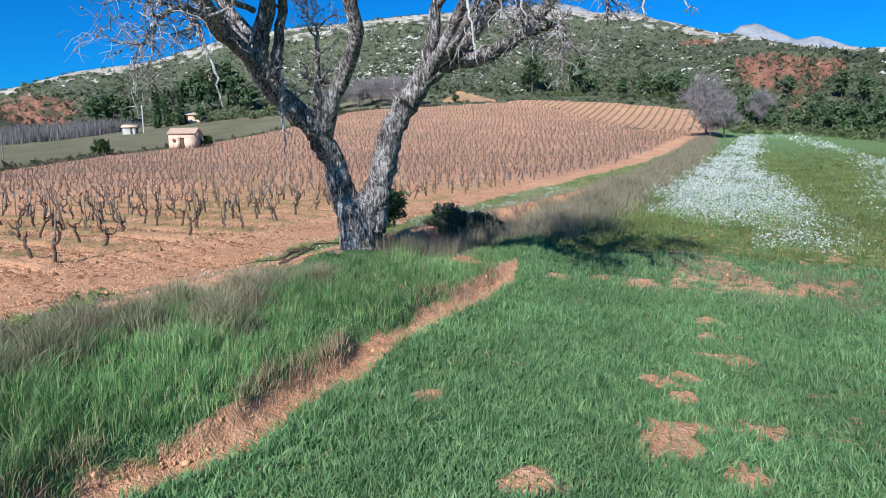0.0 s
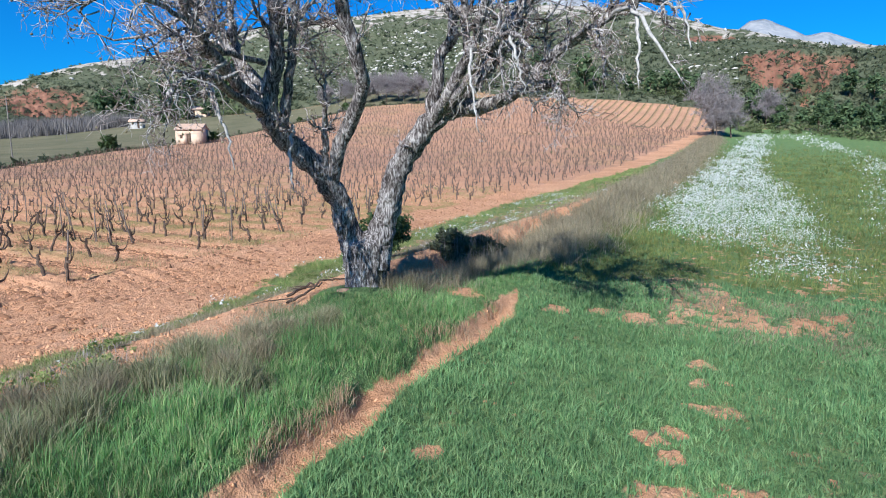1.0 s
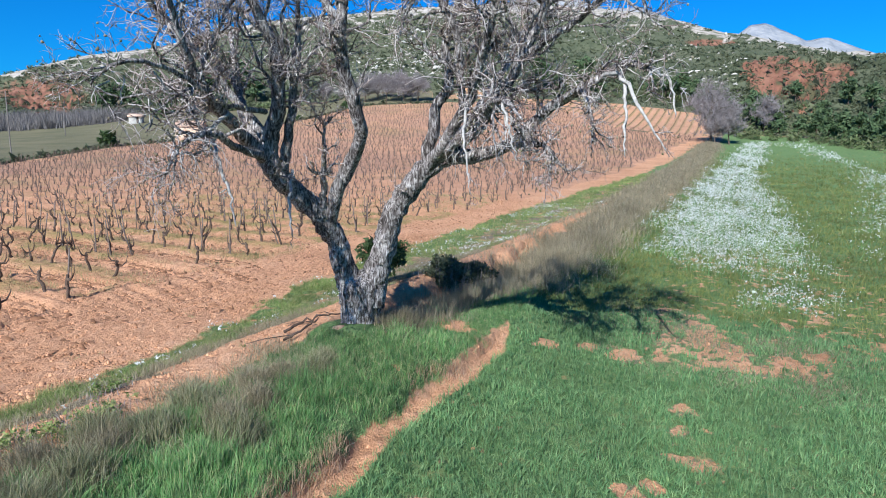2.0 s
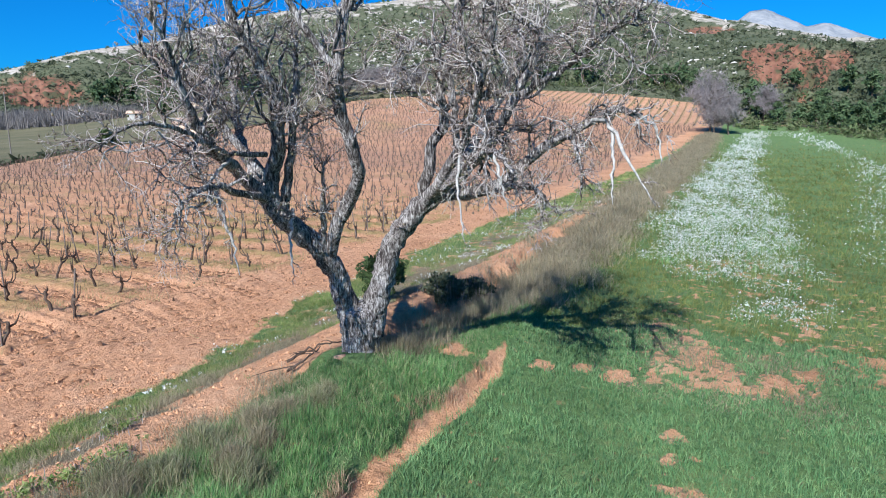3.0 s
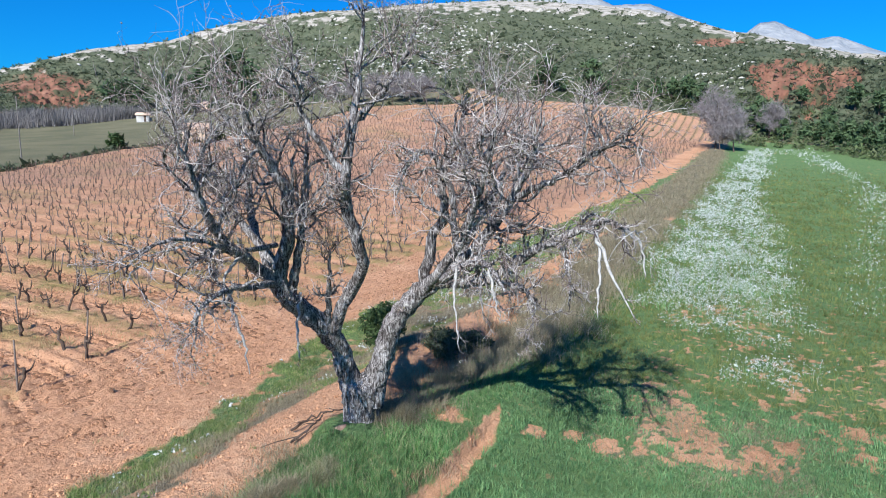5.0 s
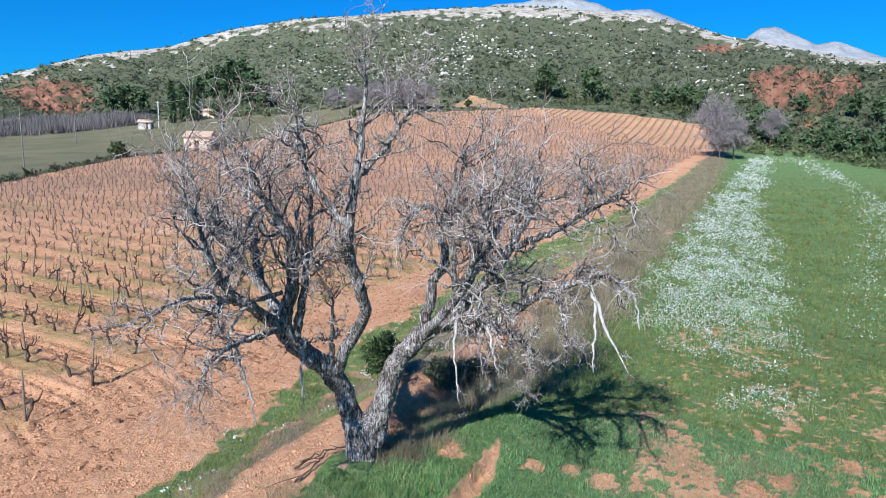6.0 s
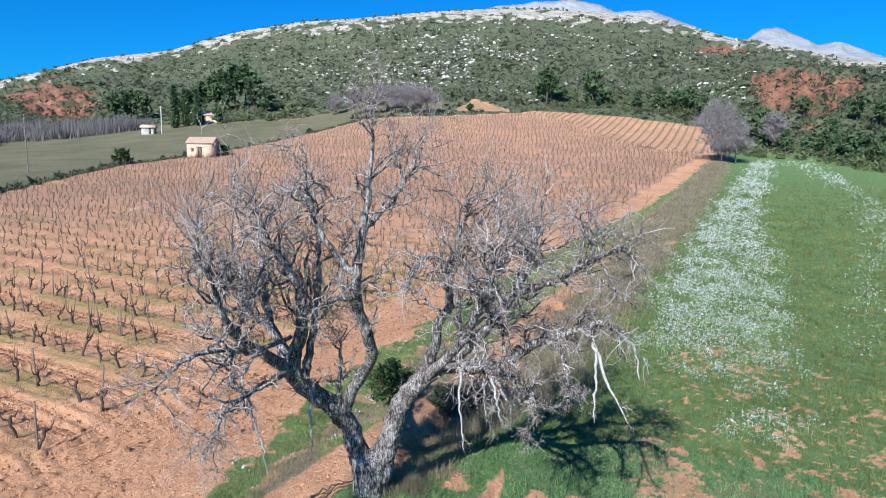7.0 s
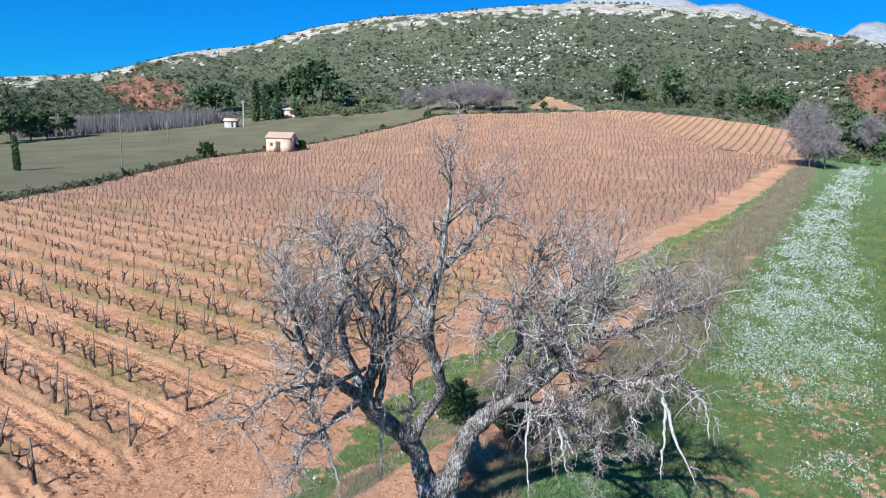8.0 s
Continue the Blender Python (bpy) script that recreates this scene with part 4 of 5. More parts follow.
def build_vines():
    rnd = np.random.default_rng(21)
    stocks = [[mesh_data("arm" if k else "stock", *q, M_VINE, smooth=True) for k, q in enumerate(vine_pieces(100 + n))] for n in range(9)]
    stake = mesh_data("stake", *tube([(0, 0, -0.1), (0, 0, 0.6), (0.01, 0, 1.2)], [0.022, 0.021, 0.019], 6), M_STAKE)
    cheap = [joined(vine_pieces(200 + n, False)) for n in range(12)]
    post = tube([(0.05, 0, 0), (0.05, 0, 1.0)], [0.022, 0.018], 3, cap=False)
    spots = []
    for row in range(-7, 84):
        w = -3.6 - rnd.uniform(0, 1.0)
        while w > -150:
            w -= 0.98
            x, y = place(2.1 * row - 0.2 - 0.075 * (w + 8.4) + rnd.normal(0, 0.06), w + rnd.normal(0, 0.08))
            if vineyard(x, y) and rnd.random() < 0.93:
                spots.append((x, y))
    for row in range(38):                          # the upper plot, whose rows run away from the camera
        w = -3.0 - 1.9 * row
        for s in np.arange(118.0, 190.0, 0.8):
            x, y = place(s, w)
            if upper_plot(x, y):
                spots.append((x, y))
    X = np.array(spots)
    Z = land(X[:, 0], X[:, 1])
    far = np.hypot(X[:, 0] + 3, X[:, 1] - 5)
    order = np.argsort(far)
    rest = []
    for rank, k in enumerate(order):
        x, y, z = X[k, 0], X[k, 1], Z[k]
        turn = rnd.uniform(0, 360)
        if rank < 290:
            kind = stocks[int(rnd.integers(9))]
            v = put("grape_vine", kind[0], None, "pruned leafless goblet vine with dark crooked stock in red earth", "vine", "vines in the vineyard",
                    at=pose(x, y, z, rnd.normal(0, 5), rnd.normal(0, 5), turn))
            for arm in kind[1:]:
                put("arm", arm, v)
            if rnd.random() < 0.55:
                put("stake", stake, v, "thin weathered stake", at=pose(0.06, 0.02, 0, rnd.normal(0, 3), rnd.normal(0, 3), 0))
        else:
            V, F = cheap[int(rnd.integers(12))]
            c, q = math.cos(turn), math.sin(turn)
            grow = 0.88 + 0.12 * rnd.normal() if vineyard(x, y) else 0.42
            rest.append((V @ np.array([[c, q, 0], [-q, c, 0], [0, 0, grow]]) * np.array([1.1, 1.1, 1]) + [x, y, z], F))
            if rnd.random() < 0.28 and grow > 0.6:
                rest.append((post[0] + [x, y, z], post[1]))
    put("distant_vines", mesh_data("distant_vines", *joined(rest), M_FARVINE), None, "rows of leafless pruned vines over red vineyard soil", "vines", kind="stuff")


build_vines()


# ---- grass, flowers and clods ----
def fan(n, near, far, half, rnd):
    """Places spread evenly over the view, thinner with distance."""
    r = near * (far / near) ** rnd.random(n)
    a = np.radians(rnd.uniform(-half, half, n))
    return r * np.sin(a), -1.0 + r * np.cos(a), r


def strip(n, s0, s1, w0, w1, rnd):
    return place(rnd.uniform(s0, s1, n), rnd.uniform(w0, w1, n))


def standing(x, y, sink=0.01):
    return np.column_stack([x, y, land(x, y) - sink])


TUSSOCKS = [(-1.35, 0.50, 0.24, 0.15, M_TUSSOCK), (-1.05, 0.42, 0.20, 0.12, M_TUSSOCK), (-1.75, 0.30, 0.22, 0.15, M_DRY), (-2.15, 0.18, 0.26, 0.16, M_DRY), (-2.5, 0.55, 0.22, 0.14, M_DRY), (-2.9, 0.05, 0.27, 0.17, M_TUSSOCK),
            (-3.15, 0.85, 0.27, 0.17, M_TUSSOCK), (-3.0, 0.60, 0.24, 0.14, M_DRY), (-3.55, 0.20, 0.26, 0.17, M_TUSSOCK), (-4.05, 0.15, 0.25, 0.15, M_DRY), (-4.45, 0.35, 0.28, 0.17, M_TUSSOCK),
            (-4.95, 0.45, 0.30, 0.18, M_TUSSOCK), (-5.5, 0.6, 0.30, 0.18, M_DRY), (-5.7, 1.1, 0.26, 0.16, M_DRY), (-3.85, -0.2, 0.27, 0.18, M_TUSSOCK), (-4.5, -0.15, 0.26, 0.16, M_DRY), (-5.15, 0.05, 0.28, 0.18, M_DRY), (0.9, 0.55, 0.26, 0.17, M_DRY), (1.3, 0.25, 0.24, 0.16, M_DRY)]


def build_plants():
    rnd = np.random.default_rng(5)
    # young cereal
    x, y, r = fan(120000, 3.0, 130.0, 44, rnd)
    tall = np.repeat(rnd.uniform(0.55, 1.5, len(x)), 6)
    x, y, r = np.repeat(x, 6), np.repeat(y, 6), np.repeat(r, 6)
    x, y = x + rnd.normal(0, 0.022, len(x)) * np.maximum(1, r / 9), y + rnd.normal(0, 0.022, len(x)) * np.maximum(1, r / 9)
    s, w = along(x, y)
    on = w > 1.75 - 0.6 * smooth_step(2.2, 4.0, s)
    x, y, r, tall = x[on], y[on], r[on], tall[on]
    s, w = along(x, y)
    c = covers(x, y)
    keep = (rnd.random(len(x)) < np.maximum(c["green"] * 1.12 - 0.09, 0.07) * (1 - smooth_step(60, 130, r))) & (y > 1.0)
    x, y, r, tall = x[keep], y[keep], r[keep], tall[keep]
    s, w = along(x, y)
    rough = s + 0.8 * ripple(x, y, 1.1, 4.0) > 5.0 + 0.12 * w
    H = np.interp(r, [3, 20, 90], [0.070, 0.125, 0.21]) * tall * rnd.uniform(0.6, 1.3, len(x)) * (1 + 0.3 * ripple(x, y, 0.35, 2.0))
    wide = 0.0085 * np.maximum(1, r / 9) * rnd.uniform(0.7, 1.4, len(x))
    for name, some, mat, label in (("cereal_field", ~rough, M_WHEAT, "young blue-green cereal blades with bare red patches"), ("weedy_field", rough, M_FIELD, "yellowish-green weedy grass of the fallow field")):
        V, F = blades(standing(x[some], y[some]), H[some], wide[some], 0.85, name == "cereal_field", rnd)
        put(name, mesh_data(name, V, F, mat), None, label, "grass", kind="stuff")
    # tall grass of the bank, in clumps
    x, y = strip(9800, -7.5, 7.0, -0.35, 1.62, rnd)
    s, w = along(x, y)
    keep = (rnd.random(len(x)) < covers(x, y)["green"] * 1.1) & (np.hypot(x + 1.2, y - 9.0) > 0.5)
    for s0, w0, high, wide, mat in TUSSOCKS:
        keep &= np.hypot(s - s0, w - w0) > 1.5 * wide
    x, y, s, w = x[keep], y[keep], s[keep], w[keep]
    high = (0.135 + 0.11 * ripple(x, y, 0.40, 3.0)) * rnd.gamma(9, 1 / 9, len(x)) * np.interp(s, [-6, -1, 1.5, 4], [1.15, 1.0, 0.75, 0.8]) * (1 - 0.45 * smooth_step(1.2, 1.6, w))
    high = np.clip(high * np.interp(w, [-0.3, 0.3], [0.5, 1.0]), 0.04, 0.30)
    n = 16
    X, Y, H = np.repeat(x, n), np.repeat(y, n), np.repeat(high, n)
    X, Y = X + rnd.normal(0, 0.03, len(X)), Y + rnd.normal(0, 0.03, len(X))
    V, F = blades(standing(X, Y), H * rnd.uniform(0.45, 1.25, len(X)), rnd.uniform(0.0035, 0.0078, len(X)), 0.62, True, rnd)
    put("bank_grass", mesh_data("bank_grass", V, F, M_GRASS), None, "tall tufted green grass on the bank below the tree", "grass", kind="stuff")
    # dead stalks along the lip of the rut
    s = rnd.uniform(-6.5, 1.8, 5000)
    x, y = place(s, 1.50 + 0.10 * np.sin(s * 1.3) + 0.05 * np.sin(s * 4.1) + rnd.normal(0, 0.06, len(s)))
    on = ripple(x, y, 0.30, 3.0) + 0.4 * ripple(x, y, 0.1, 5.0) > 0.0
    x, y = x[on], y[on]
    V, F = blades(standing(x, y), rnd.uniform(0.05, 0.17, len(x)), rnd.uniform(0.004, 0.007, len(x)), 0.6, True, rnd)
    put("rut_stalks", mesh_data("rut_stalks", V, F, M_STALK), None, "dead reddish-straw stalks along the lip of the rut", "grass", kind="stuff")
    # green verge of the headland
    near, far = strip(21000, -6.5, 12, -5.2, -0.9, rnd), strip(120000, 12, 60, -6.6, -0.9, rnd)
    lush = rnd.random(21000) < 1.25 * covers(*near)["green"] - 0.25 + 0.35 * ripple(*near, 0.3, 4.0)
    x, y = near[0][lush], near[1][lush]
    n = 12
    high = np.repeat(np.clip(0.085 + 0.07 * ripple(x, y, 0.35, 2.0), 0.03, 0.2) * rnd.uniform(0.6, 1.4, len(x)), n)
    x, y = np.repeat(x, n) + rnd.normal(0, 0.03, len(x) * n), np.repeat(y, n) + rnd.normal(0, 0.03, len(x) * n)
    V1, F1 = blades(standing(x, y), high * rnd.uniform(0.5, 1.3, len(x)), rnd.uniform(0.006, 0.012, len(x)), 0.75, False, rnd)
    x, y = far
    s, w = along(x, y)
    keep = rnd.random(len(x)) < covers(x, y)["green"] * np.interp(s, [12, 60], [0.6, 0.4])
    x, y, s = x[keep], y[keep], s[keep]
    V2, F2 = blades(standing(x, y), rnd.uniform(0.05, 0.17, len(x)), np.interp(s, [12, 60], [0.018, 0.06]), 0.6, False, rnd)
    V, F = joined([(V1, F1), (V2, F2)])
    put("verge_grass", mesh_data("verge_grass", V, F, M_VERGE), None, "patchy short green weeds along the vineyard headland", "grass", kind="stuff")
    x, y = strip(80000, -6.5, 14, -5.2, -0.8, rnd)
    keep = rnd.random(len(x)) < covers(x, y)["dry"]
    x, y = x[keep], y[keep]
    V, F = blades(standing(x, y), rnd.uniform(0.03, 0.12, len(x)), rnd.uniform(0.006, 0.011, len(x)), 0.8, False, rnd)
    put("verge_straw", mesh_data("verge_straw", V, F, M_DRY), None, "pale straw among the weeds of the headland verge", "grass", kind="stuff")
    # dry grass: clumps at the bank's crest in front of the tree, and the belt behind it
    S = np.concatenate([np.sort(rnd.uniform(-6.2, -0.7, 36)), rnd.uniform(3.4, 125, 520), rnd.uniform(0.5, 3.4, 16), rnd.uniform(-4, 6, 40), rnd.uniform(2.2, 6, 40)])
    W = np.concatenate([rnd.normal(-0.02, 0.28, 36), np.zeros(520), rnd.normal(0.35, 0.25, 16), np.zeros(40), rnd.uniform(2.2, 7, 40)])
    W[36:556] = scarp_line(S[36:556]) + rnd.uniform(0.35, np.interp(S[36:556], [3, 12, 40, 125], [2.0, 2.4, 3.2, 3.2]))
    W[572:612] = np.interp(S[572:612], [-4, 0, 6], [-1.4, -2.1, -2.0]) - np.abs(rnd.normal(0, 0.5, 40))
    tall = np.concatenate([rnd.uniform(0.05, 0.14, 36), rnd.uniform(0.22, 0.48, 520), rnd.uniform(0.2, 0.35, 16), rnd.uniform(0.05, 0.14, 40), rnd.uniform(0.04, 0.10, 40)])
    per = np.interp(S, [-6, 0, 6, 15, 60, 92], [420, 300, 330, 260, 120, 80]).astype(int)
    cx, cy = place(S, W)
    X, Y = np.repeat(cx, per), np.repeat(cy, per)
    spread = np.repeat(np.interp(S, [-6, 4, 60], [0.10, 0.28, 0.7]), per)
    X, Y = X + rnd.normal(0, 1, len(X)) * spread, Y + rnd.normal(0, 1, len(X)) * spread
    H = np.repeat(tall, per) * rnd.uniform(0.4, 1.2, len(X))
    V, F = blades(standing(X, Y), H, np.repeat(np.interp(S, [-6, 4, 15, 60], [0.0075, 0.010, 0.018, 0.05]), per), 0.75, False, rnd)
    put("dry_grass", mesh_data("dry_grass", V, F, M_DRY), None, "dry greyish-brown grass clumps along the bank", "grass", kind="stuff")
    # dead tussocks on the crest of the bank, each a mound of its own
    for s0, w0, high, wide, mat in TUSSOCKS:
        n, wide = 1300, wide * 0.85
        X, Y = place(s0 + rnd.normal(0, wide, n), w0 + rnd.normal(0, wide, n))
        far = np.hypot(X - place(s0, w0)[0], Y - place(s0, w0)[1]) / wide
        V, F = blades(standing(X, Y), high * rnd.uniform(0.5, 1.25, n) * np.clip(1.25 - 0.3 * far, 0.4, 1.3), rnd.uniform(0.0035, 0.007, n), 0.62, True, rnd)
        dark = mat is M_TUSSOCK
        put("grass_tussock", mesh_data("grass_tussock", V, F, mat), None, "dark brown dead grass tussock on the bank's crest" if dark else "straw-grey dry grass tussock on the bank's crest", "grass tussock", "tussocks on the bank")
    # scrubby weeds at the verge's edge
    for s0, w0, size in ((-3.85, -0.62, 0.20), (-4.15, -0.72, 0.22), (-4.5, -0.78, 0.20), (-3.45, -0.55, 0.16), (-2.9, -1.25, 0.15)):
        n = 18
        X, Y = place(s0 + rnd.normal(0, size, n), w0 + rnd.normal(0, size * 0.6, n))
        P = standing(X, Y)
        P[:, 2] += rnd.uniform(0.03, 0.14, n)
        V, F = tufts(P, np.full(n, 0.06), 0.019, 22, rnd, 0.9)
        weed = put("weed_clump", None, None, "dark grey-green scrubby weed beside the earth path", "weed", "weeds by the path", at=pose(0, 0, 0))
        put("foliage", mesh_data("foliage", V, F, M_VERGE), weed, kind="stuff")
        X, Y = place(s0 + rnd.normal(0, size, 90), w0 + rnd.normal(0, size * 0.6, 90))
        put("dry_stems", mesh_data("dry_stems", *blades(standing(X, Y), rnd.uniform(0.06, 0.20, 90), np.full(90, 0.006), 0.5, True, rnd), M_BROOM), weed, kind="stuff")
    # white flowers
    x, y, r = fan(760000, 9, 150, 42, rnd)
    s, w = along(x, y)
    on = (s > 7) & (w > 1.5) & (w < 19)
    x, y, r, s, w = x[on], y[on], r[on], s[on], w[on]
    bed = flower_bed(s, w)
    keep = rnd.random(len(x)) < bed * np.clip(0.42 + 0.8 * ripple(x, y, 0.30, 3.0) + 0.55 * ripple(x, y, 1.3, 1.0), 0.03, 1.2)
    x, y, r = x[keep], y[keep], r[keep]
    P = standing(x, y)
    P[:, 2] += rnd.uniform(0.12, 0.42, len(x))
    V, F = tufts(P, np.full(len(P), 0.03) * np.maximum(1, r / 18), 0.0145 * np.maximum(1, r / 21), 3, rnd)
    put("white_flowers", mesh_data("white_flowers", V, F, M_PETAL), None, "drift of small white wild flowers in the green field", "flowers", kind="stuff")
    n = len(x) // 2
    V, F = blades(standing(x[:n], y[:n]), rnd.uniform(0.2, 0.4, n), 0.012 * np.maximum(1, r[:n] / 14), 0.3, False, rnd)
    put("flower_stems", mesh_data("flower_stems", V, F, M_GRASS), None, "green stems of the white wild flowers", "flowers", kind="stuff")
    # clods
    x, y, r = fan(42000, 3.0, 45, 44, rnd)
    s, w = along(x, y)
    c = covers(x, y)
    keep = (rnd.random(len(x)) < 1.0 - 1.3 * np.maximum(c["green"], c["dry"])) & (w < 7)
    x, y, r = x[keep], y[keep], r[keep]
    R = np.minimum(rnd.gamma(1.7, 0.0066, len(x)), 0.026) * np.maximum(1, r / 22) * np.where(w[keep] < -1, 1.1, 0.75)
    P = standing(x, y, 0.0)
    P[:, 2] -= 0.45 * R
    V, F = lumps(P, R, 1.1, 0.3, rnd)
    put("clods", mesh_data("clods", V, F, M_CLOD), None, "broken clods of red earth", "soil", kind="stuff")
    x, y, r = fan(60000, 4.0, 42, 44, rnd)
    s, w = along(x, y)
    c = covers(x, y)
    keep = (w < -1) & (rnd.random(len(x)) < 1.0 - 1.2 * np.maximum(c["green"], c["dry"])) & (ripple(x, y, 0.5, 3.0) + 0.6 * ripple(x, y, 0.12, 5.0) > -0.25)
    x, y, r = x[keep], y[keep], r[keep]
    n, k = len(x), np.maximum(1, r / 18)
    V, F = slabs(standing(x, y, 0.006), rnd.normal(1.15, 0.5, n), rnd.gamma(5, 0.0095, n) * k, rnd.gamma(5, 0.0048, n) * k, rnd.gamma(4, 0.0058, n) * k)
    put("crumbs", mesh_data("crumbs", V, F, M_CRUMB), None, "rough crumbs of tilled red earth", "soil", kind="stuff")
    # prints that tractor tyres left in the headland: rows beside the verge, and curved chains out of the vine rows
    S, W, T = [], [], []
    for lane in np.arange(-9.6, -4.6, 0.30):
        u = np.arange(-2.5, 26, 0.25)
        S.append(u + rnd.normal(0, 0.05, len(u)))
        W.append(lane - 0.05 * u + 0.25 * np.sin(u * 0.35) + rnd.normal(0, 0.05, len(u)))
        T.append(rnd.normal(0.9, 0.35, len(u)) * np.where(int(lane * 10) % 2, 1, 0.55))
    for s0 in np.arange(-6.6, 8.0, 1.05).repeat(2) + np.tile([0.0, 0.28], 14) + rnd.normal(0, 0.03, 28):
        u = np.arange(-22.0 + rnd.uniform(0, 9), -4.6 - rnd.uniform(0, 2.5), 0.15)
        S.append(s0 - 0.075 * (u + 8.4) - 0.32 * np.maximum(0, u + 8.5) + 0.06 * np.maximum(0, u + 6.5) ** 2 + rnd.normal(0, 0.02, len(u)))
        W.append(u)
        T.append(rnd.normal(-0.9, 0.25, len(u)))
    lanes = sum(len(q) for q in S[:17])
    S, W, T = np.concatenate(S), np.concatenate(W), np.concatenate(T)
    x, y = place(S, W)
    keep = (covers(x, y)["green"] < 0.3) & (rnd.random(len(x)) < np.clip(0.72 + 0.35 * ripple(x, y, 1.0, 6.0), 0, 1) * np.interp(S, [8, 26], [1, 0.4]) * np.where(np.arange(len(x)) < lanes, 0.5, 1.15))
    x, y, T = x[keep], y[keep], T[keep]
    n = len(x)
    V, F = slabs(standing(x, y, 0.006), T + math.atan2(BANK[1], BANK[0]), rnd.gamma(6, 0.021, n), rnd.gamma(5, 0.0085, n), rnd.gamma(4, 0.009, n))
    # the dark colour stands in for the shade in and behind the prints
    put("tyre_prints", mesh_data("tyre_prints", V, F, M_SHADED_CLOD), None, "clods turned up by tractor tyres on the red headland, shade put into their colour", "soil", kind="stuff")


build_plants()


M_WEED = leafy("yellow_weeds", [(0.20, 0.20, 0.085), (0.32, 0.28, 0.13), (0.40, 0.33, 0.18), (0.16, 0.21, 0.07)], (0.75, 1.1), 0.4)


def build_weeds():
    rnd = np.random.default_rng(15)
    # tufts of weeds among the near vines
    S, W = rnd.uniform(-6, 34, 520), -8.4 - rnd.gamma(1.5, 5.5, 520)
    x, y = place(np.round(S / 2.1) * 2.1 - 0.2 - 0.075 * (W + 8.4) + rnd.normal(0, 0.25, 520), W)
    X, Y = np.repeat(x, 75) + rnd.normal(0, 0.26, 520 * 75), np.repeat(y, 75) + rnd.normal(0, 0.26, 520 * 75)
    V, F = blades(standing(X, Y), rnd.uniform(0.05, 0.2, len(X)), np.full(len(X), 0.014), 0.7, False, rnd)
    put("vineyard_weeds", mesh_data("vineyard_weeds", V, F, M_WEED), None, "tufts of yellowish-green weeds between the vines", "weeds", kind="stuff")
    # small white flowers of the verge
    x, y = strip(7000, -5, 30, -5.4, -1.2, rnd)
    keep = (covers(x, y)["green"] + covers(x, y)["dry"] > 0.35) & (ripple(x, y, 0.35, 1.0) + 0.3 * ripple(x, y, 1.5, 4.0) > 0.42)
    P = standing(x[keep], y[keep])
    P[:, 2] += rnd.uniform(0.06, 0.18, len(P))
    put("verge_flowers", mesh_data("verge_flowers", *tufts(P, np.full(len(P), 0.02), 0.018, 4, rnd), M_PETAL), None, "small white flowers in the green verge", "flowers", kind="stuff")
    # dead boughs lying left of the trunk
    for pts in (((-2.25, 8.75, 0.05), (-2.0, 9.0, 0.10), (-1.75, 9.15, 0.14), (-1.5, 9.3, 0.10)), ((-2.15, 8.35, 0.04), (-1.95, 8.7, 0.09), (-1.8, 9.05, 0.12))):
        P = spline([(a, b, c + float(land(a, b))) for a, b, c in pts], 14)
        P[1:-1] += rnd.normal(0, 0.012, (12, 3))
        ob = put("fallen_branch", mesh_data("fallen_branch", *tube(P, np.linspace(0.022, 0.010, 14), 6, wob=0.1, rnd=rnd), M_VINE, smooth=True), None, "dark dead branch lying on bare earth beside the trunk", "branch")
        for k in (3, 6, 9, 11):
            d = np.array([rnd.normal(-0.2, 0.2), rnd.normal(-0.15, 0.15), 0.02])
            put("side_twig", mesh_data("side_twig", *tube([P[k], P[k] + d * 0.6 + [0, 0, 0.02], P[k] + d], [0.009, 0.007, 0.003], 4), M_VINE), ob)


build_weeds()


# ---- the hillside ----
def bearing(az, el, lo=120.0, hi=680.0):
    """Places on the hill in the direction of a bearing and a height in degrees, seen from the vineyard."""
    a = np.radians(az)
    r = np.linspace(lo, hi, 130)
    x, y = r[None] * np.sin(a)[:, None], r[None] * np.cos(a)[:, None]
    e = np.degrees(np.arctan2(land(x, y) - 6.8, r[None]))
    k = np.clip(np.argmax(e > el[:, None], axis=1), 1, None)
    n = np.arange(len(az))
    lo_e, hi_e = e[n, k - 1], e[n, k]
    d = r[k - 1] + (r[k] - r[k - 1]) * np.clip((el - lo_e) / (hi_e - lo_e + 1e-9), 0, 1)
    return d * np.sin(a), d * np.cos(a), d, (k > 1) & (hi_e > el)


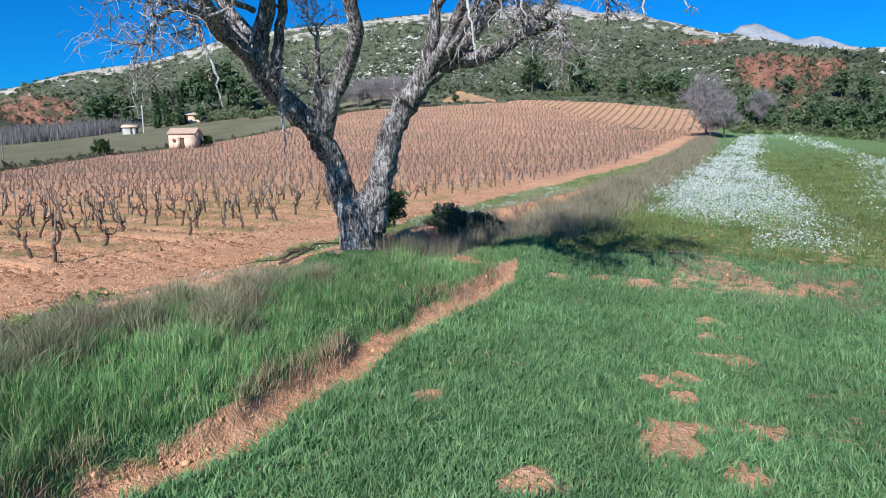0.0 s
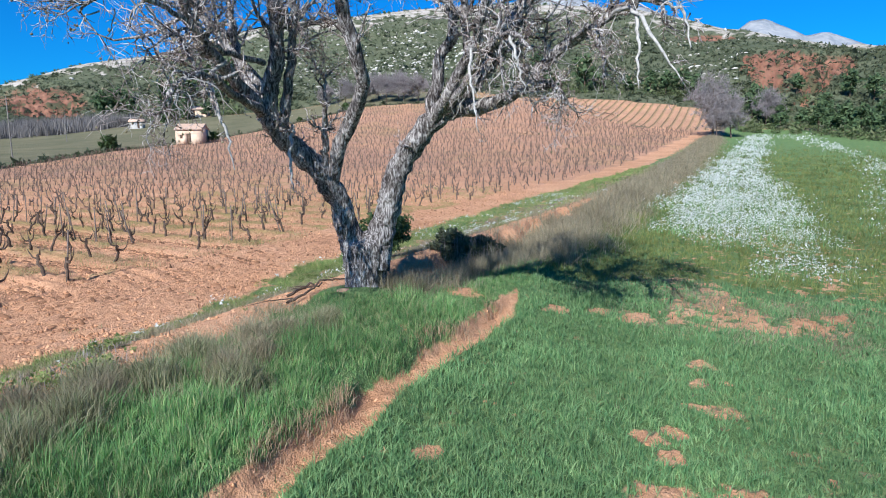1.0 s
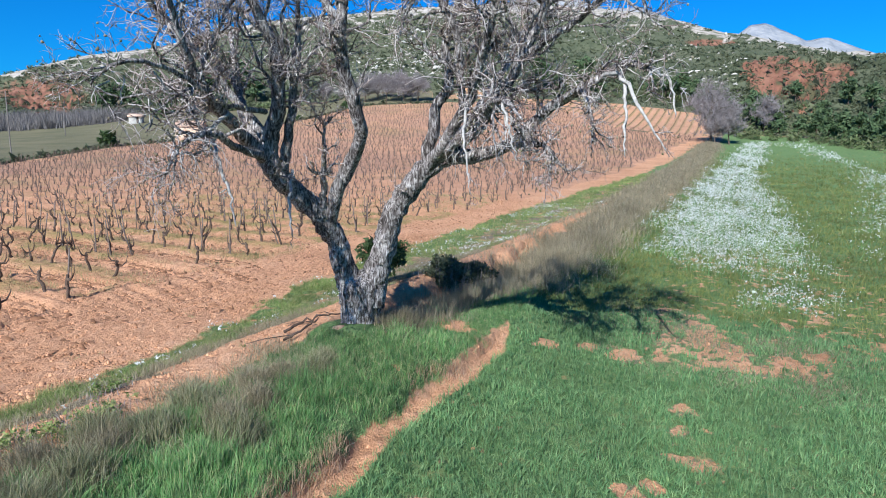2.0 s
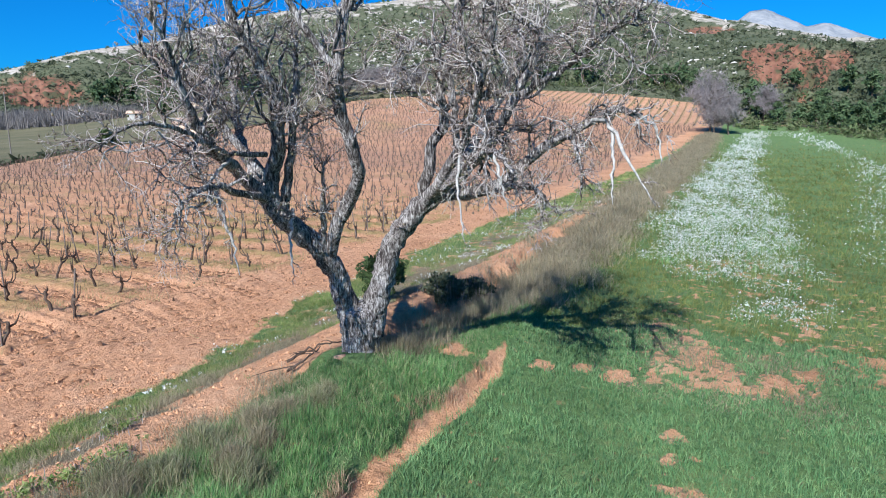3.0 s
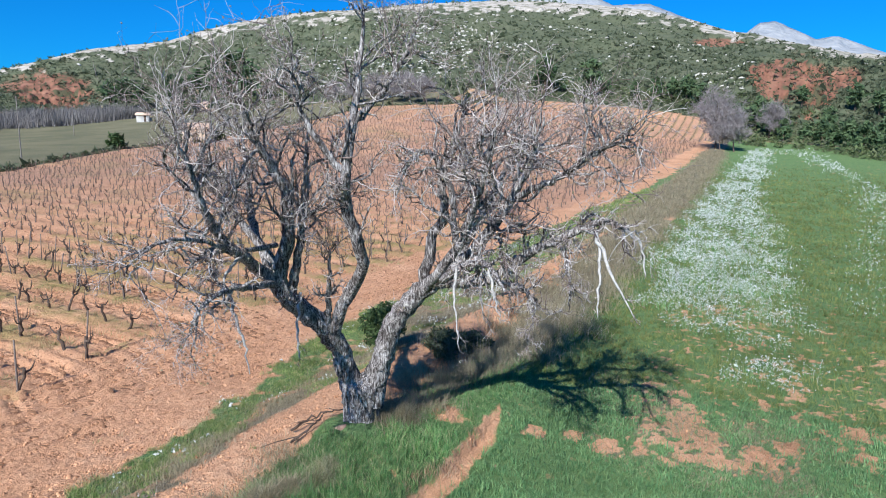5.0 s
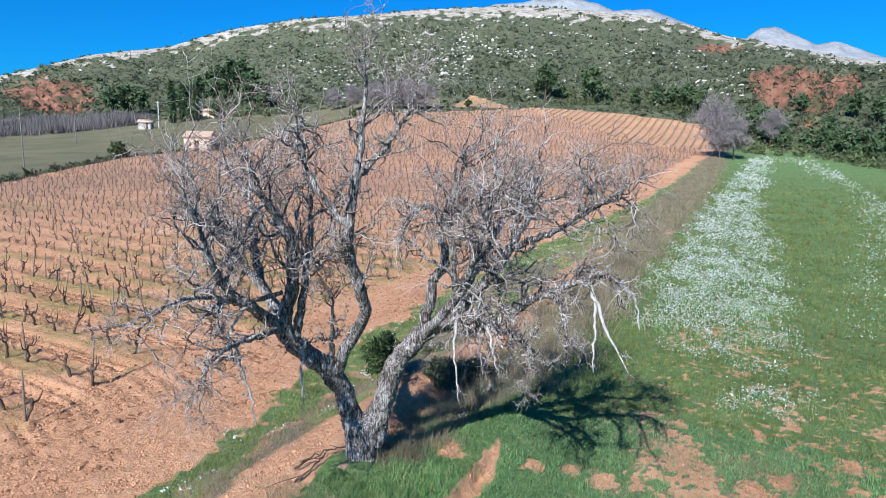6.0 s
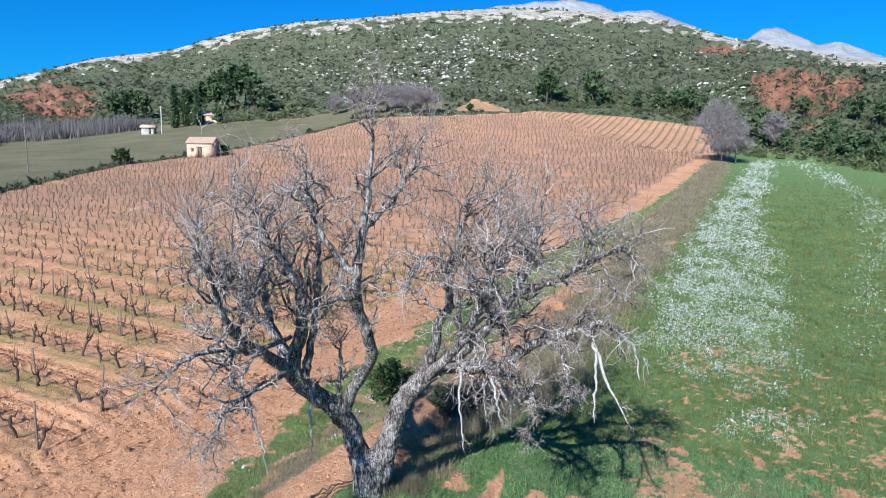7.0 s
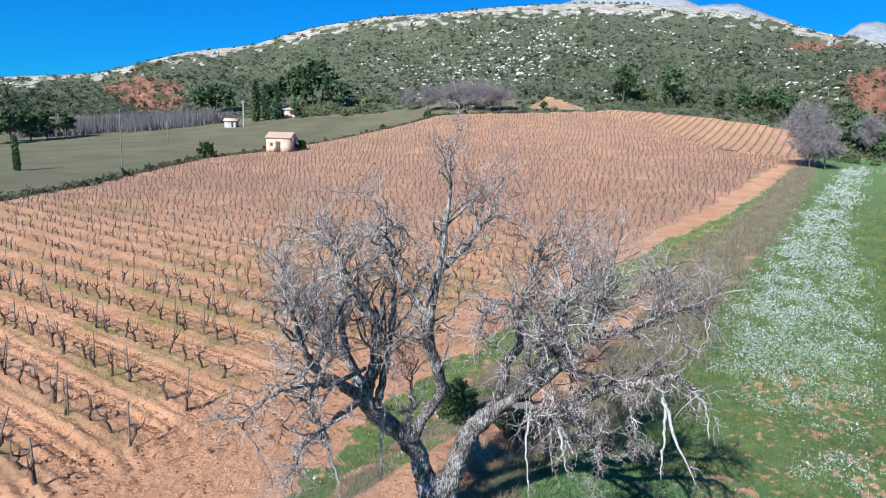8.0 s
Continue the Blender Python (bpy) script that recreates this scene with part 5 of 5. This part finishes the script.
def build_hill():
    rnd = np.random.default_rng(9)
    az = rnd.uniform(-44, 44, 40000)
    el = rnd.uniform(0.05, 1.0, 40000) ** 0.9 * (np.interp(az, RIDGE_AZ, RIDGE_EL) + 0.1)
    x, y, r, ok = bearing(az, el)
    c = covers(x, y, True)
    ok &= (rnd.random(len(x)) < 1 - np.maximum(0.85 * c["rock"], 0.82 * c["cut"])) & (c["scrub"] > 0.5)
    x, y, r = x[ok], y[ok], r[ok]
    R = rnd.gamma(2.2, 0.21, len(x)) * np.interp(r, [150, 300, 700], [0.8, 1.0, 1.35])
    P = np.column_stack([x, y, land(x, y) + 0.2 * R])
    V, F = tufts(P, R, 0.62 * R, 9, rnd, 0.5)
    put("garrigue", mesh_data("garrigue", V, F, M_SHRUB), None, "low dark green scrub over the stony hillside", "scrub", kind="stuff")
    a = rnd.uniform(-36, 10, 260)
    d = 640 + 40 * np.sin(a * 0.21) + rnd.uniform(-14, 6, 260)
    x, y = d * np.sin(np.radians(a)), d * np.cos(np.radians(a))
    R = np.minimum(rnd.gamma(3, 0.26, 260), 1.4)
    V, F = tufts(np.column_stack([x, y, land(x, y) + 0.6 * R]), R, 0.5 * R, 26, rnd, 0.9)
    put("ridge_trees", mesh_data("ridge_trees", V, F, M_PINE), None, "small dark trees along the rocky crest", "trees", kind="stuff")
    az = np.concatenate([rnd.normal(-1, 9, 3600), rnd.normal(18, 4, 600), rnd.uniform(-24, 34, 400)])
    rid = np.interp(az, RIDGE_AZ, RIDGE_EL)
    el = rid * np.clip(rnd.normal(0.66, 0.17, len(az)), 0.35, 0.98)
    x, y, r, ok = bearing(az, el)
    c = covers(x, y, True)
    ok &= (ripple(x, y, 14, 6.0) + 0.5 * ripple(x, y, 4, 3.0) > 0.02) & (c["scrub"] > 0.5) & (c["cut"] < 0.2)
    x, y, r = x[ok], y[ok], r[ok]
    R = np.minimum(rnd.gamma(1.5, 0.23, len(x)), 1.1) * np.interp(r, [150, 640], [0.6, 1.6])
    V, F = lumps(np.column_stack([x, y, land(x, y) + 0.25 * R]), R * 1.05, 0.65, 0.36, rnd)
    put("limestone_boulders", mesh_data("limestone_boulders", V, F, M_ROCK), None, "pale limestone boulders scattered over the hillside", "rocks", kind="stuff")


build_hill()


# ---- trees, bushes and buildings ----
def at_ground(x, y, turn=0.0, sink=0.05):
    return pose(x, y, float(land(x, y)) - sink, 0, 0, turn)


def tree_parts(seed, height, spread, leaf, leaves, bare=False, column=False):
    """Trunk with limbs, and a crown of leaf clumps, as two (points, faces) pairs."""
    rnd = np.random.default_rng(seed)
    trunk_r = height * 0.022
    P = np.column_stack([rnd.normal(0, 0.02 * height, 7).cumsum() * 0.5, rnd.normal(0, 0.02 * height, 7).cumsum() * 0.5, np.linspace(0, 0.9 * height, 7)])
    P[0, :2] = 0
    wood = [tube(P, np.linspace(trunk_r, trunk_r * 0.25, 7), 7)]
    ends = []
    for _ in range(26):
        u = rnd.uniform(0.22 if not column else 0.05, 0.95)
        at = np.array([np.interp(u * 0.9 * height, P[:, 2], P[:, k]) for k in range(3)])
        a = rnd.uniform(0, 2 * np.pi)
        reach = spread * (1 - 0.55 * abs(u - 0.45) / 0.55) * rnd.uniform(0.5, 1.0) * (0.5 if column else 1.0)
        end = at + np.array([np.cos(a) * reach, np.sin(a) * reach, rnd.uniform(0.05, 0.35) * reach + 0.03 * height])
        wood.append(tube([at, (at + end) / 2 + [0, 0, 0.08 * reach], end], [trunk_r * 0.35, trunk_r * 0.22, trunk_r * 0.08], 4))
        ends += [end, at * 0.4 + end * 0.6]
    if column:
        ends = [P[0] + (P[-1] - P[0]) * k for k in np.linspace(0.06, 1.0, 22)]
    ends = np.array(ends + [P[-1], P[-1] + [0, 0, 0.06 * height]])
    R = spread * rnd.uniform(0.16, 0.36, len(ends))
    if column:
        R = spread * np.interp(ends[:, 2] / height, [0, 0.3, 0.7, 1.0], [0.75, 1.0, 0.8, 0.25]) * rnd.uniform(0.85, 1.15, len(ends))
    if bare:
        k = 9
        mid = (ends[:, None] + rnd.standard_normal((len(ends), k, 3)) * R[:, None, None] * np.array([0.75, 0.75, 0.6]) + np.array([0, 0, 0.25]) * R[:, None, None]).reshape(-1, 3)
        D = (rnd.standard_normal((len(mid), leaves // k, 3)) * 0.5 + np.array([0, 0, 0.45])) * np.repeat(R, k)[:, None, None]
        A = np.concatenate([np.repeat(ends, k, 0), np.repeat(mid, leaves // k, 0)])
        B = np.concatenate([mid, np.repeat(mid, leaves // k, 0) + D.reshape(-1, 3)])
        side = rnd.standard_normal(A.shape) * leaf
        V = np.stack([A - side, A + side, B], 1).reshape(-1, 3)
        crown = V, np.arange(len(V)).reshape(-1, 3)
    else:
        crown = tufts(ends, R, leaf, leaves, rnd, 0.7)
    return joined(wood), crown


def kind_of_tree(name, seeds, label, category, wood, leaf_mat, crown_name="crown", **k):
    made = []
    for seed in seeds:
        (wv, wf), (cv, cf) = tree_parts(seed, **k)
        ob = put(name, None, None, label, category)
        put("trunk", mesh_data("trunk", wv, wf, wood, smooth=True), ob)
        put(crown_name, mesh_data(crown_name, cv, cf, leaf_mat), ob, kind="stuff")
        made.append(ob)
    return made


def set_out(protos, spots, group, rnd):
    """The first of a kind go to the first places; copies to the others. Spots: x, y, size."""
    for n, (x, y, size) in enumerate(spots):
        m = at_ground(x, y, rnd.uniform(0, 360), 0.1) @ Matrix.Scale(size, 4)
        ob = protos[n % len(protos)]
        if n < len(protos):
            ob.matrix_basis = m
        else:
            proto_size = ob.scale[0]
            ob = copy_thing(ob, m @ Matrix.Scale(1 / proto_size, 4))
        tagged(ob, group=group)


def build_trees():
    rnd = np.random.default_rng(31)
    pines = kind_of_tree("pine_tree", (1, 2, 3), "dark green pine with open rounded crown at the hill's foot", "tree", M_WOOD, M_PINE, height=9.0, spread=2.9, leaf=0.46, leaves=25)
    spots = [(28.3, 203, 1.3), (42.3, 201, 1.25)]
    polar = lambda a, r, k: (r * math.sin(radians(a)), r * math.cos(radians(a)), k)  # noqa: E731
    for a, r, k in ((-22.7, 222, 1.15), (-20.2, 226, 1.35), (-19.7, 222, 1.45), (-18.7, 223, 1.65), (-17.9, 225, 1.55), (-17.1, 219, 1.2), (-16.2, 214, 0.95), (-21.4, 226, 1.2), (-21.9, 203, 0.62), (-20.2, 202, 0.55), (-27.8, 262, 1.15), (-26.6, 266, 1.25), (-25.6, 262, 1.1), (-37.6, 188, 0.75), (-38.8, 184, 0.8), (-39.9, 180, 0.85), (-41.2, 178, 0.85), (-42.5, 172, 0.9), (-40.5, 190, 0.9)):
        spots.append(polar(a, r, k))
    for a, r, k in ((15.5, 206, 0.6), (17.2, 206, 0.75), (18.4, 204, 0.8), (19.6, 202, 0.9), (20.8, 194, 0.85), (25.0, 172, 0.95), (26.0, 168, 0.9), (27.0, 164, 0.6), (28.4, 160, 0.55), (29.6, 158, 0.7), (30.4, 154, 0.6), (31.4, 152, 0.75), (32.4, 150, 0.7), (33.4, 148, 0.7), (34.5, 146, 0.8), (36, 142, 0.9), (38, 138, 1.0), (40, 134, 1.0), (28.0, 196, 0.6), (31.5, 200, 0.8), (33, 196, 0.8), (9.5, 208, 0.5), (13.2, 207, 0.55), (22.0, 184, 0.6), (23.5, 178, 0.65), (30, 180, 0.6), (34, 175, 0.8)):
        spots.append(polar(a, r, k))
    set_out(pines, spots, "pines at the hill's foot", rnd)
    cyp = kind_of_tree("cypress", (5,), "slim dark green cypress", "tree", M_WOOD, M_PINE, height=7.0, spread=0.62, leaf=0.20, leaves=170, column=True)
    set_out(cyp, [(-70.1, 80.5, 0.70), (-81.5, 188, 1.75), (-79.0, 190, 1.5), (-76.5, 192, 1.3)], "cypresses", rnd)
    grey = kind_of_tree("bare_tree", (7, 8), "leafless grey-twigged tree at the field's edge", "tree", M_WOOD, M_BROOM, "crown", height=9.0, spread=4.6, leaf=0.014, leaves=230, bare=True)
    set_out(grey, [(51.4, 126, 1.15), (-12, 184, 0.75), (-8, 185, 0.8), (-17, 185, 0.75), (-23, 186, 0.8), (-29, 188, 0.72), (-14, 192, 0.8), (51.2, 123.4, 0.55), (-36, 196, 0.65), (54.2, 124.0, 0.72), (-20, 192, 0.75), (73, 150, 0.8)], "leafless grey trees", rnd)
    bush = kind_of_tree("bush", (12, 13), "round dark green bush", "bush", M_WOOD, M_BUSH, height=1.7, spread=1.0, leaf=0.16, leaves=40)
    set_out(bush, [(-56.5, 108, 1.5), (4.5, 191, 1.2), (-27, 176, 1.1), (-52.5, 74, 0.3), (-55, 88, 0.3), (-56.6, 99, 0.35), (-53.5, 117, 0.45), (-52, 119, 0.35), (-44.3, 123.5, 1.1), (-36, 160, 0.7), (-51.5, 68, 0.3)], "bushes along the vineyard's edge", rnd)
    # shrubs behind the trunk
    for x, y, seed, high, wide, mat, stems, label in ((-1.32, 13.7, 44, 1.2, 0.65, M_BUSH, 0, "small fresh green shrub behind the almond trunk"),
                                               (0.15, 13.4, 45, 0.75, 0.5, M_SHRUB, 260, "dark scrubby shrub with dry stems in the tree's shade"),
                                               (0.75, 13.9, 46, 0.55, 0.45, M_SHRUB, 200, "dark scrubby shrub with dry stems in the tree's shade")):
        (wv, wf), (cv, cf) = tree_parts(seed, high, wide, 0.04, 90)
        b = put("shrub", None, None, label, "shrub", at=at_ground(x, y, 0, 0.02))
        put("stem", mesh_data("stem", wv, wf, M_WOOD), b)
        put("foliage", mesh_data("foliage", cv, cf, mat), b, kind="stuff")
        if stems:
            Q = np.column_stack([rnd.normal(0, wide * 0.5, (stems, 2)), np.zeros(stems)])
            put("dry_stems", mesh_data("dry_stems", *blades(Q, rnd.uniform(0.4, 1.0, stems), np.full(stems, 0.008), 0.25, False, rnd), M_BROOM), b, kind="stuff")
    # low hedge of weeds and brambles along the vineyard's far sides
    y = rnd.uniform(35, 124, 900)
    x = left_edge(y) - rnd.gamma(2, 0.35, 900)
    x2 = rnd.uniform(-52, 0, 500)
    P = np.column_stack([np.concatenate([x, x2]), np.concatenate([y, plot_edge(x2) + rnd.gamma(2, 0.5, 500)])])
    R = rnd.gamma(2, 0.11, len(P))
    V, F = tufts(np.column_stack([P, land(P[:, 0], P[:, 1]) + 0.3 * R]), R, 0.5 * R, 18, rnd, 0.7)
    put("hedge", mesh_data("hedge", V, F, M_SHRUB), None, "low dark hedge of weeds between vineyard and meadow", "hedge", kind="stuff")
    # undergrowth at the foot of the wooded slope
    a = np.concatenate([rnd.uniform(21, 42, 420), rnd.uniform(8, 21, 160), rnd.uniform(-24, -14, 90)])
    d = foot_of_hill(a) + np.concatenate([rnd.uniform(-14, 26, 420), rnd.uniform(-4, 10, 160), rnd.uniform(-2, 16, 90)])
    d[:420] -= 22 * smooth_step(28, 36, a[:420])
    x, y = d * np.sin(np.radians(a)), d * np.cos(np.radians(a))
    R = rnd.gamma(4, 0.25, len(a))
    V, F = tufts(np.column_stack([x, y, land(x, y) + 0.5 * R]), R, 0.22 * R, 60, rnd, 0.85)
    put("undergrowth", mesh_data("undergrowth", V, F, M_UNDER), None, "mixed green undergrowth at the foot of the wooded slope", "scrub", kind="stuff")
    # belt of leafless orchard along the meadow's far edge
    u, v = rnd.random(340), rnd.random(340)
    px = np.interp(u, [0, 0.6, 1], [-122, -104, -92]) - 24 * v
    py = np.interp(u, [0, 0.6, 1], [143, 178, 200]) + 20 * v
    n = 70
    X, Y = np.repeat(px, n) + rnd.normal(0, 1.2, 340 * n), np.repeat(py, n) + rnd.normal(0, 1.2, 340 * n)
    V, F = blades(standing(X, Y), np.repeat(rnd.uniform(1.9, 4.6, 340), n) * rnd.uniform(0.5, 1.1, 340 * n), np.full(340 * n, 0.13), 0.3, False, rnd)
    put("orchard_belt", mesh_data("orchard_belt", V, F, M_ORCHARD), None, "belt of leafless grey-brown orchard trees", "trees", kind="stuff")


build_trees()


def box(x0, x1, y0, y1, z0, z1):
    V = np.array([(x, y, z) for x in (x0, x1) for y in (y0, y1) for z in (z0, z1)], float)
    Q = np.array([(0, 1, 3, 2), (4, 6, 7, 5), (0, 4, 5, 1), (2, 3, 7, 6), (0, 2, 6, 4), (1, 5, 7, 3)])
    return V, np.concatenate([Q[:, :3], Q[:, [0, 2, 3]]])


def wall_with_hole(x0, x1, z0, z1, y0, y1, holes):
    """A wall along x with openings (x0, x1, z0, z1) that go through it."""
    xs = sorted({x0, x1, *(h for q in holes for h in q[:2])})
    zs = sorted({z0, z1, *(h for q in holes for h in q[2:])})
    out = []
    for a, b in zip(xs, xs[1:]):
        for c, d in zip(zs, zs[1:]):
            if not any(q[0] <= a and b <= q[1] and q[2] <= c and d <= q[3] for q in holes):
                out.append(box(a, b, y0, y1, c, d))
    V, F = joined(out)
    V, k = np.unique(V.round(4), axis=0, return_inverse=True)
    return V, k.ravel()[F]


def build_hut():
    hut = put("stone_hut", None, None, "small ochre-rendered field hut with clay tile roof beside the vineyard", "hut", at=pose(-47.6, 121.4, float(land(-47.6, 121.4)) - 0.15, 0, 0, 4))
    w, d, e, t, r = 2.35, 2.2, 2.8, 0.3, 3.8
    put("wall", mesh_data("wall", *wall_with_hole(-w, w, 0, e, -d, -d + t, [(-0.35, 0.45, 0, 1.95), (-1.55, -1.05, 1.1, 1.7)]), M_PLASTER), hut)
    put("wall", mesh_data("wall", *box(-w, w, d - t, d, 0, e), M_PLASTER), hut)
    for sx in (-1, 1):
        x0, x1 = sorted((sx * w, sx * (w - t)))
        V, F = box(x0, x1, -d + t, d - t, 0, e)
        G = np.array([(x, y, z) for x in (x0, x1) for y, z in ((-d, e), (d, e), (0, r - 0.06))], float)
        GF = np.array([(0, 2, 1), (3, 4, 5), (0, 1, 4), (0, 4, 3), (1, 2, 5), (1, 5, 4), (2, 0, 3), (2, 3, 5)])
        put("wall", mesh_data("wall", *joined([(V, F), (G, GF)]), M_PLASTER), hut)
    door = put("door", mesh_data("door", *box(-0.33, 0.43, -d + 0.16, -d + 0.22, 0.02, 1.93), M_DOOR), hut)
    put("door_handle", mesh_data("door_handle", *box(0.30, 0.34, -d + 0.11, -d + 0.16, 0.95, 1.07), M_POLE), door)
    put("shutter", mesh_data("shutter", *box(-1.54, -1.06, -d + 0.14, -d + 0.19, 1.11, 1.69), M_DOOR), hut)
    for sy in (-1, 1):
        roof = put("roof", None, hut)
        slope = math.atan2(r - e, d)
        length = math.hypot(r - e, d) + 0.3
        a = np.linspace(0, np.pi, 6)
        V = np.concatenate([np.column_stack([0.11 * np.cos(a), np.full(6, y), 0.075 * np.sin(a)]) for y in (0, length)])
        k = np.arange(5)
        F = np.concatenate([np.column_stack([k, k + 1, k + 7]), np.column_stack([k, k + 7, k + 6])])
        tile = mesh_data("roof_tile", V, F, M_TILE, smooth=True)
        m = pose(0, -0.02 if sy > 0 else 0.02, r, 0, 0, 180 if sy < 0 else 0) @ pose(0, 0, 0, -math.degrees(slope))
        put("roof_deck", mesh_data("roof_deck", *box(-w - 0.2, w + 0.2, 0, length, -0.08, 0.0), M_TILE), roof, at=m)
        for n in range(21):
            put("roof_tile", tile, roof, at=m @ pose(-w - 0.1 + n * (2 * w + 0.2) / 20, 0, 0.002))


build_hut()


def house(name, x, y, turn, w, d, e, r, wall_mat, label, windows):
    """A far house: four walls with openings, gabled roof."""
    h = put(name, None, None, label, "house", at=pose(x, y, float(land(x, y)) - 0.2, 0, 0, turn))
    put("wall", mesh_data("wall", *wall_with_hole(-w, w, 0, e, -d, -d + 0.3, windows), wall_mat), h)
    put("wall", mesh_data("wall", *box(-w, w, d - 0.3, d, 0, e), wall_mat), h)
    for sx in (-1, 1):
        x0, x1 = sorted((sx * w, sx * (w - 0.3)))
        put("wall", mesh_data("wall", *box(x0, x1, -d + 0.3, d - 0.3, 0, e), wall_mat), h)
    for q in windows:
        put("window", mesh_data("window", *box(q[0], q[1], -d + 0.15, -d + 0.2, q[2], q[3]), M_DOOR), h)
    o = 0.3
    V = np.array([(sx * (w + o), y, z) for sx in (-1, 1) for y, z in ((-d - o, e), (d + o, e), (0, r), (-d - o, e - 0.15), (d + o, e - 0.15))], float)
    F = np.array([(0, 5, 7), (0, 7, 2), (6, 1, 2), (6, 2, 7), (0, 2, 1), (5, 6, 7), (3, 4, 9), (3, 9, 8), (0, 3, 8), (0, 8, 5), (1, 6, 9), (1, 9, 4), (0, 1, 4), (0, 4, 3), (5, 8, 9), (5, 9, 6)])
    put("roof", mesh_data("roof", V, F, M_TILE), h)


house("white_shed", -82.5, 173.5, 10, 1.6, 1.3, 2.0, 2.7, M_CONCRETE, "small whitewashed shed at the meadow's far edge", [(0.3, 0.9, 0.2, 1.9)])
house("farmhouse", -75.5, 196, 8, 4.0, 3.0, 2.4, 3.4, M_PLASTER, "low pale farmhouse half hidden by pines", [(-3.4, -2.4, 0.9, 2.1), (-0.5, 0.6, 0.1, 2.2), (2.4, 3.4, 0.9, 2.1)])


def pole(name, x, y, height, r, mat, label, arm=True):
    p = put(name, None, None, label, "pole", at=at_ground(x, y, 15, 0.3))
    put("shaft", mesh_data("shaft", *tube([(0, 0, 0), (0, 0, height / 2), (0, 0, height)], [r, r * 0.85, r * 0.65], 8), mat, smooth=True), p)
    if arm:
        put("crossarm", mesh_data("crossarm", *box(-0.5, 0.5, -0.05, 0.05, height - 0.5, height - 0.4), mat), p)
        for k in (-0.42, 0.0, 0.42):
            put("insulator", mesh_data("insulator", *tube([(k, 0, height - 0.4), (k, 0, height - 0.25)], [0.04, 0.05], 6), M_CONCRETE), p)


pole("utility_pole", -78.5, 172.5, 7.5, 0.19, M_CONCRETE, "pale concrete utility pole by the farmhouse")
pole("utility_pole", -58, 86, 9.0, 0.085, M_POLE, "thin grey wooden utility pole in the meadow", False)
pole("utility_pole", -81, 138, 6.5, 0.085, M_POLE, "thin grey wooden utility pole in the meadow", False)
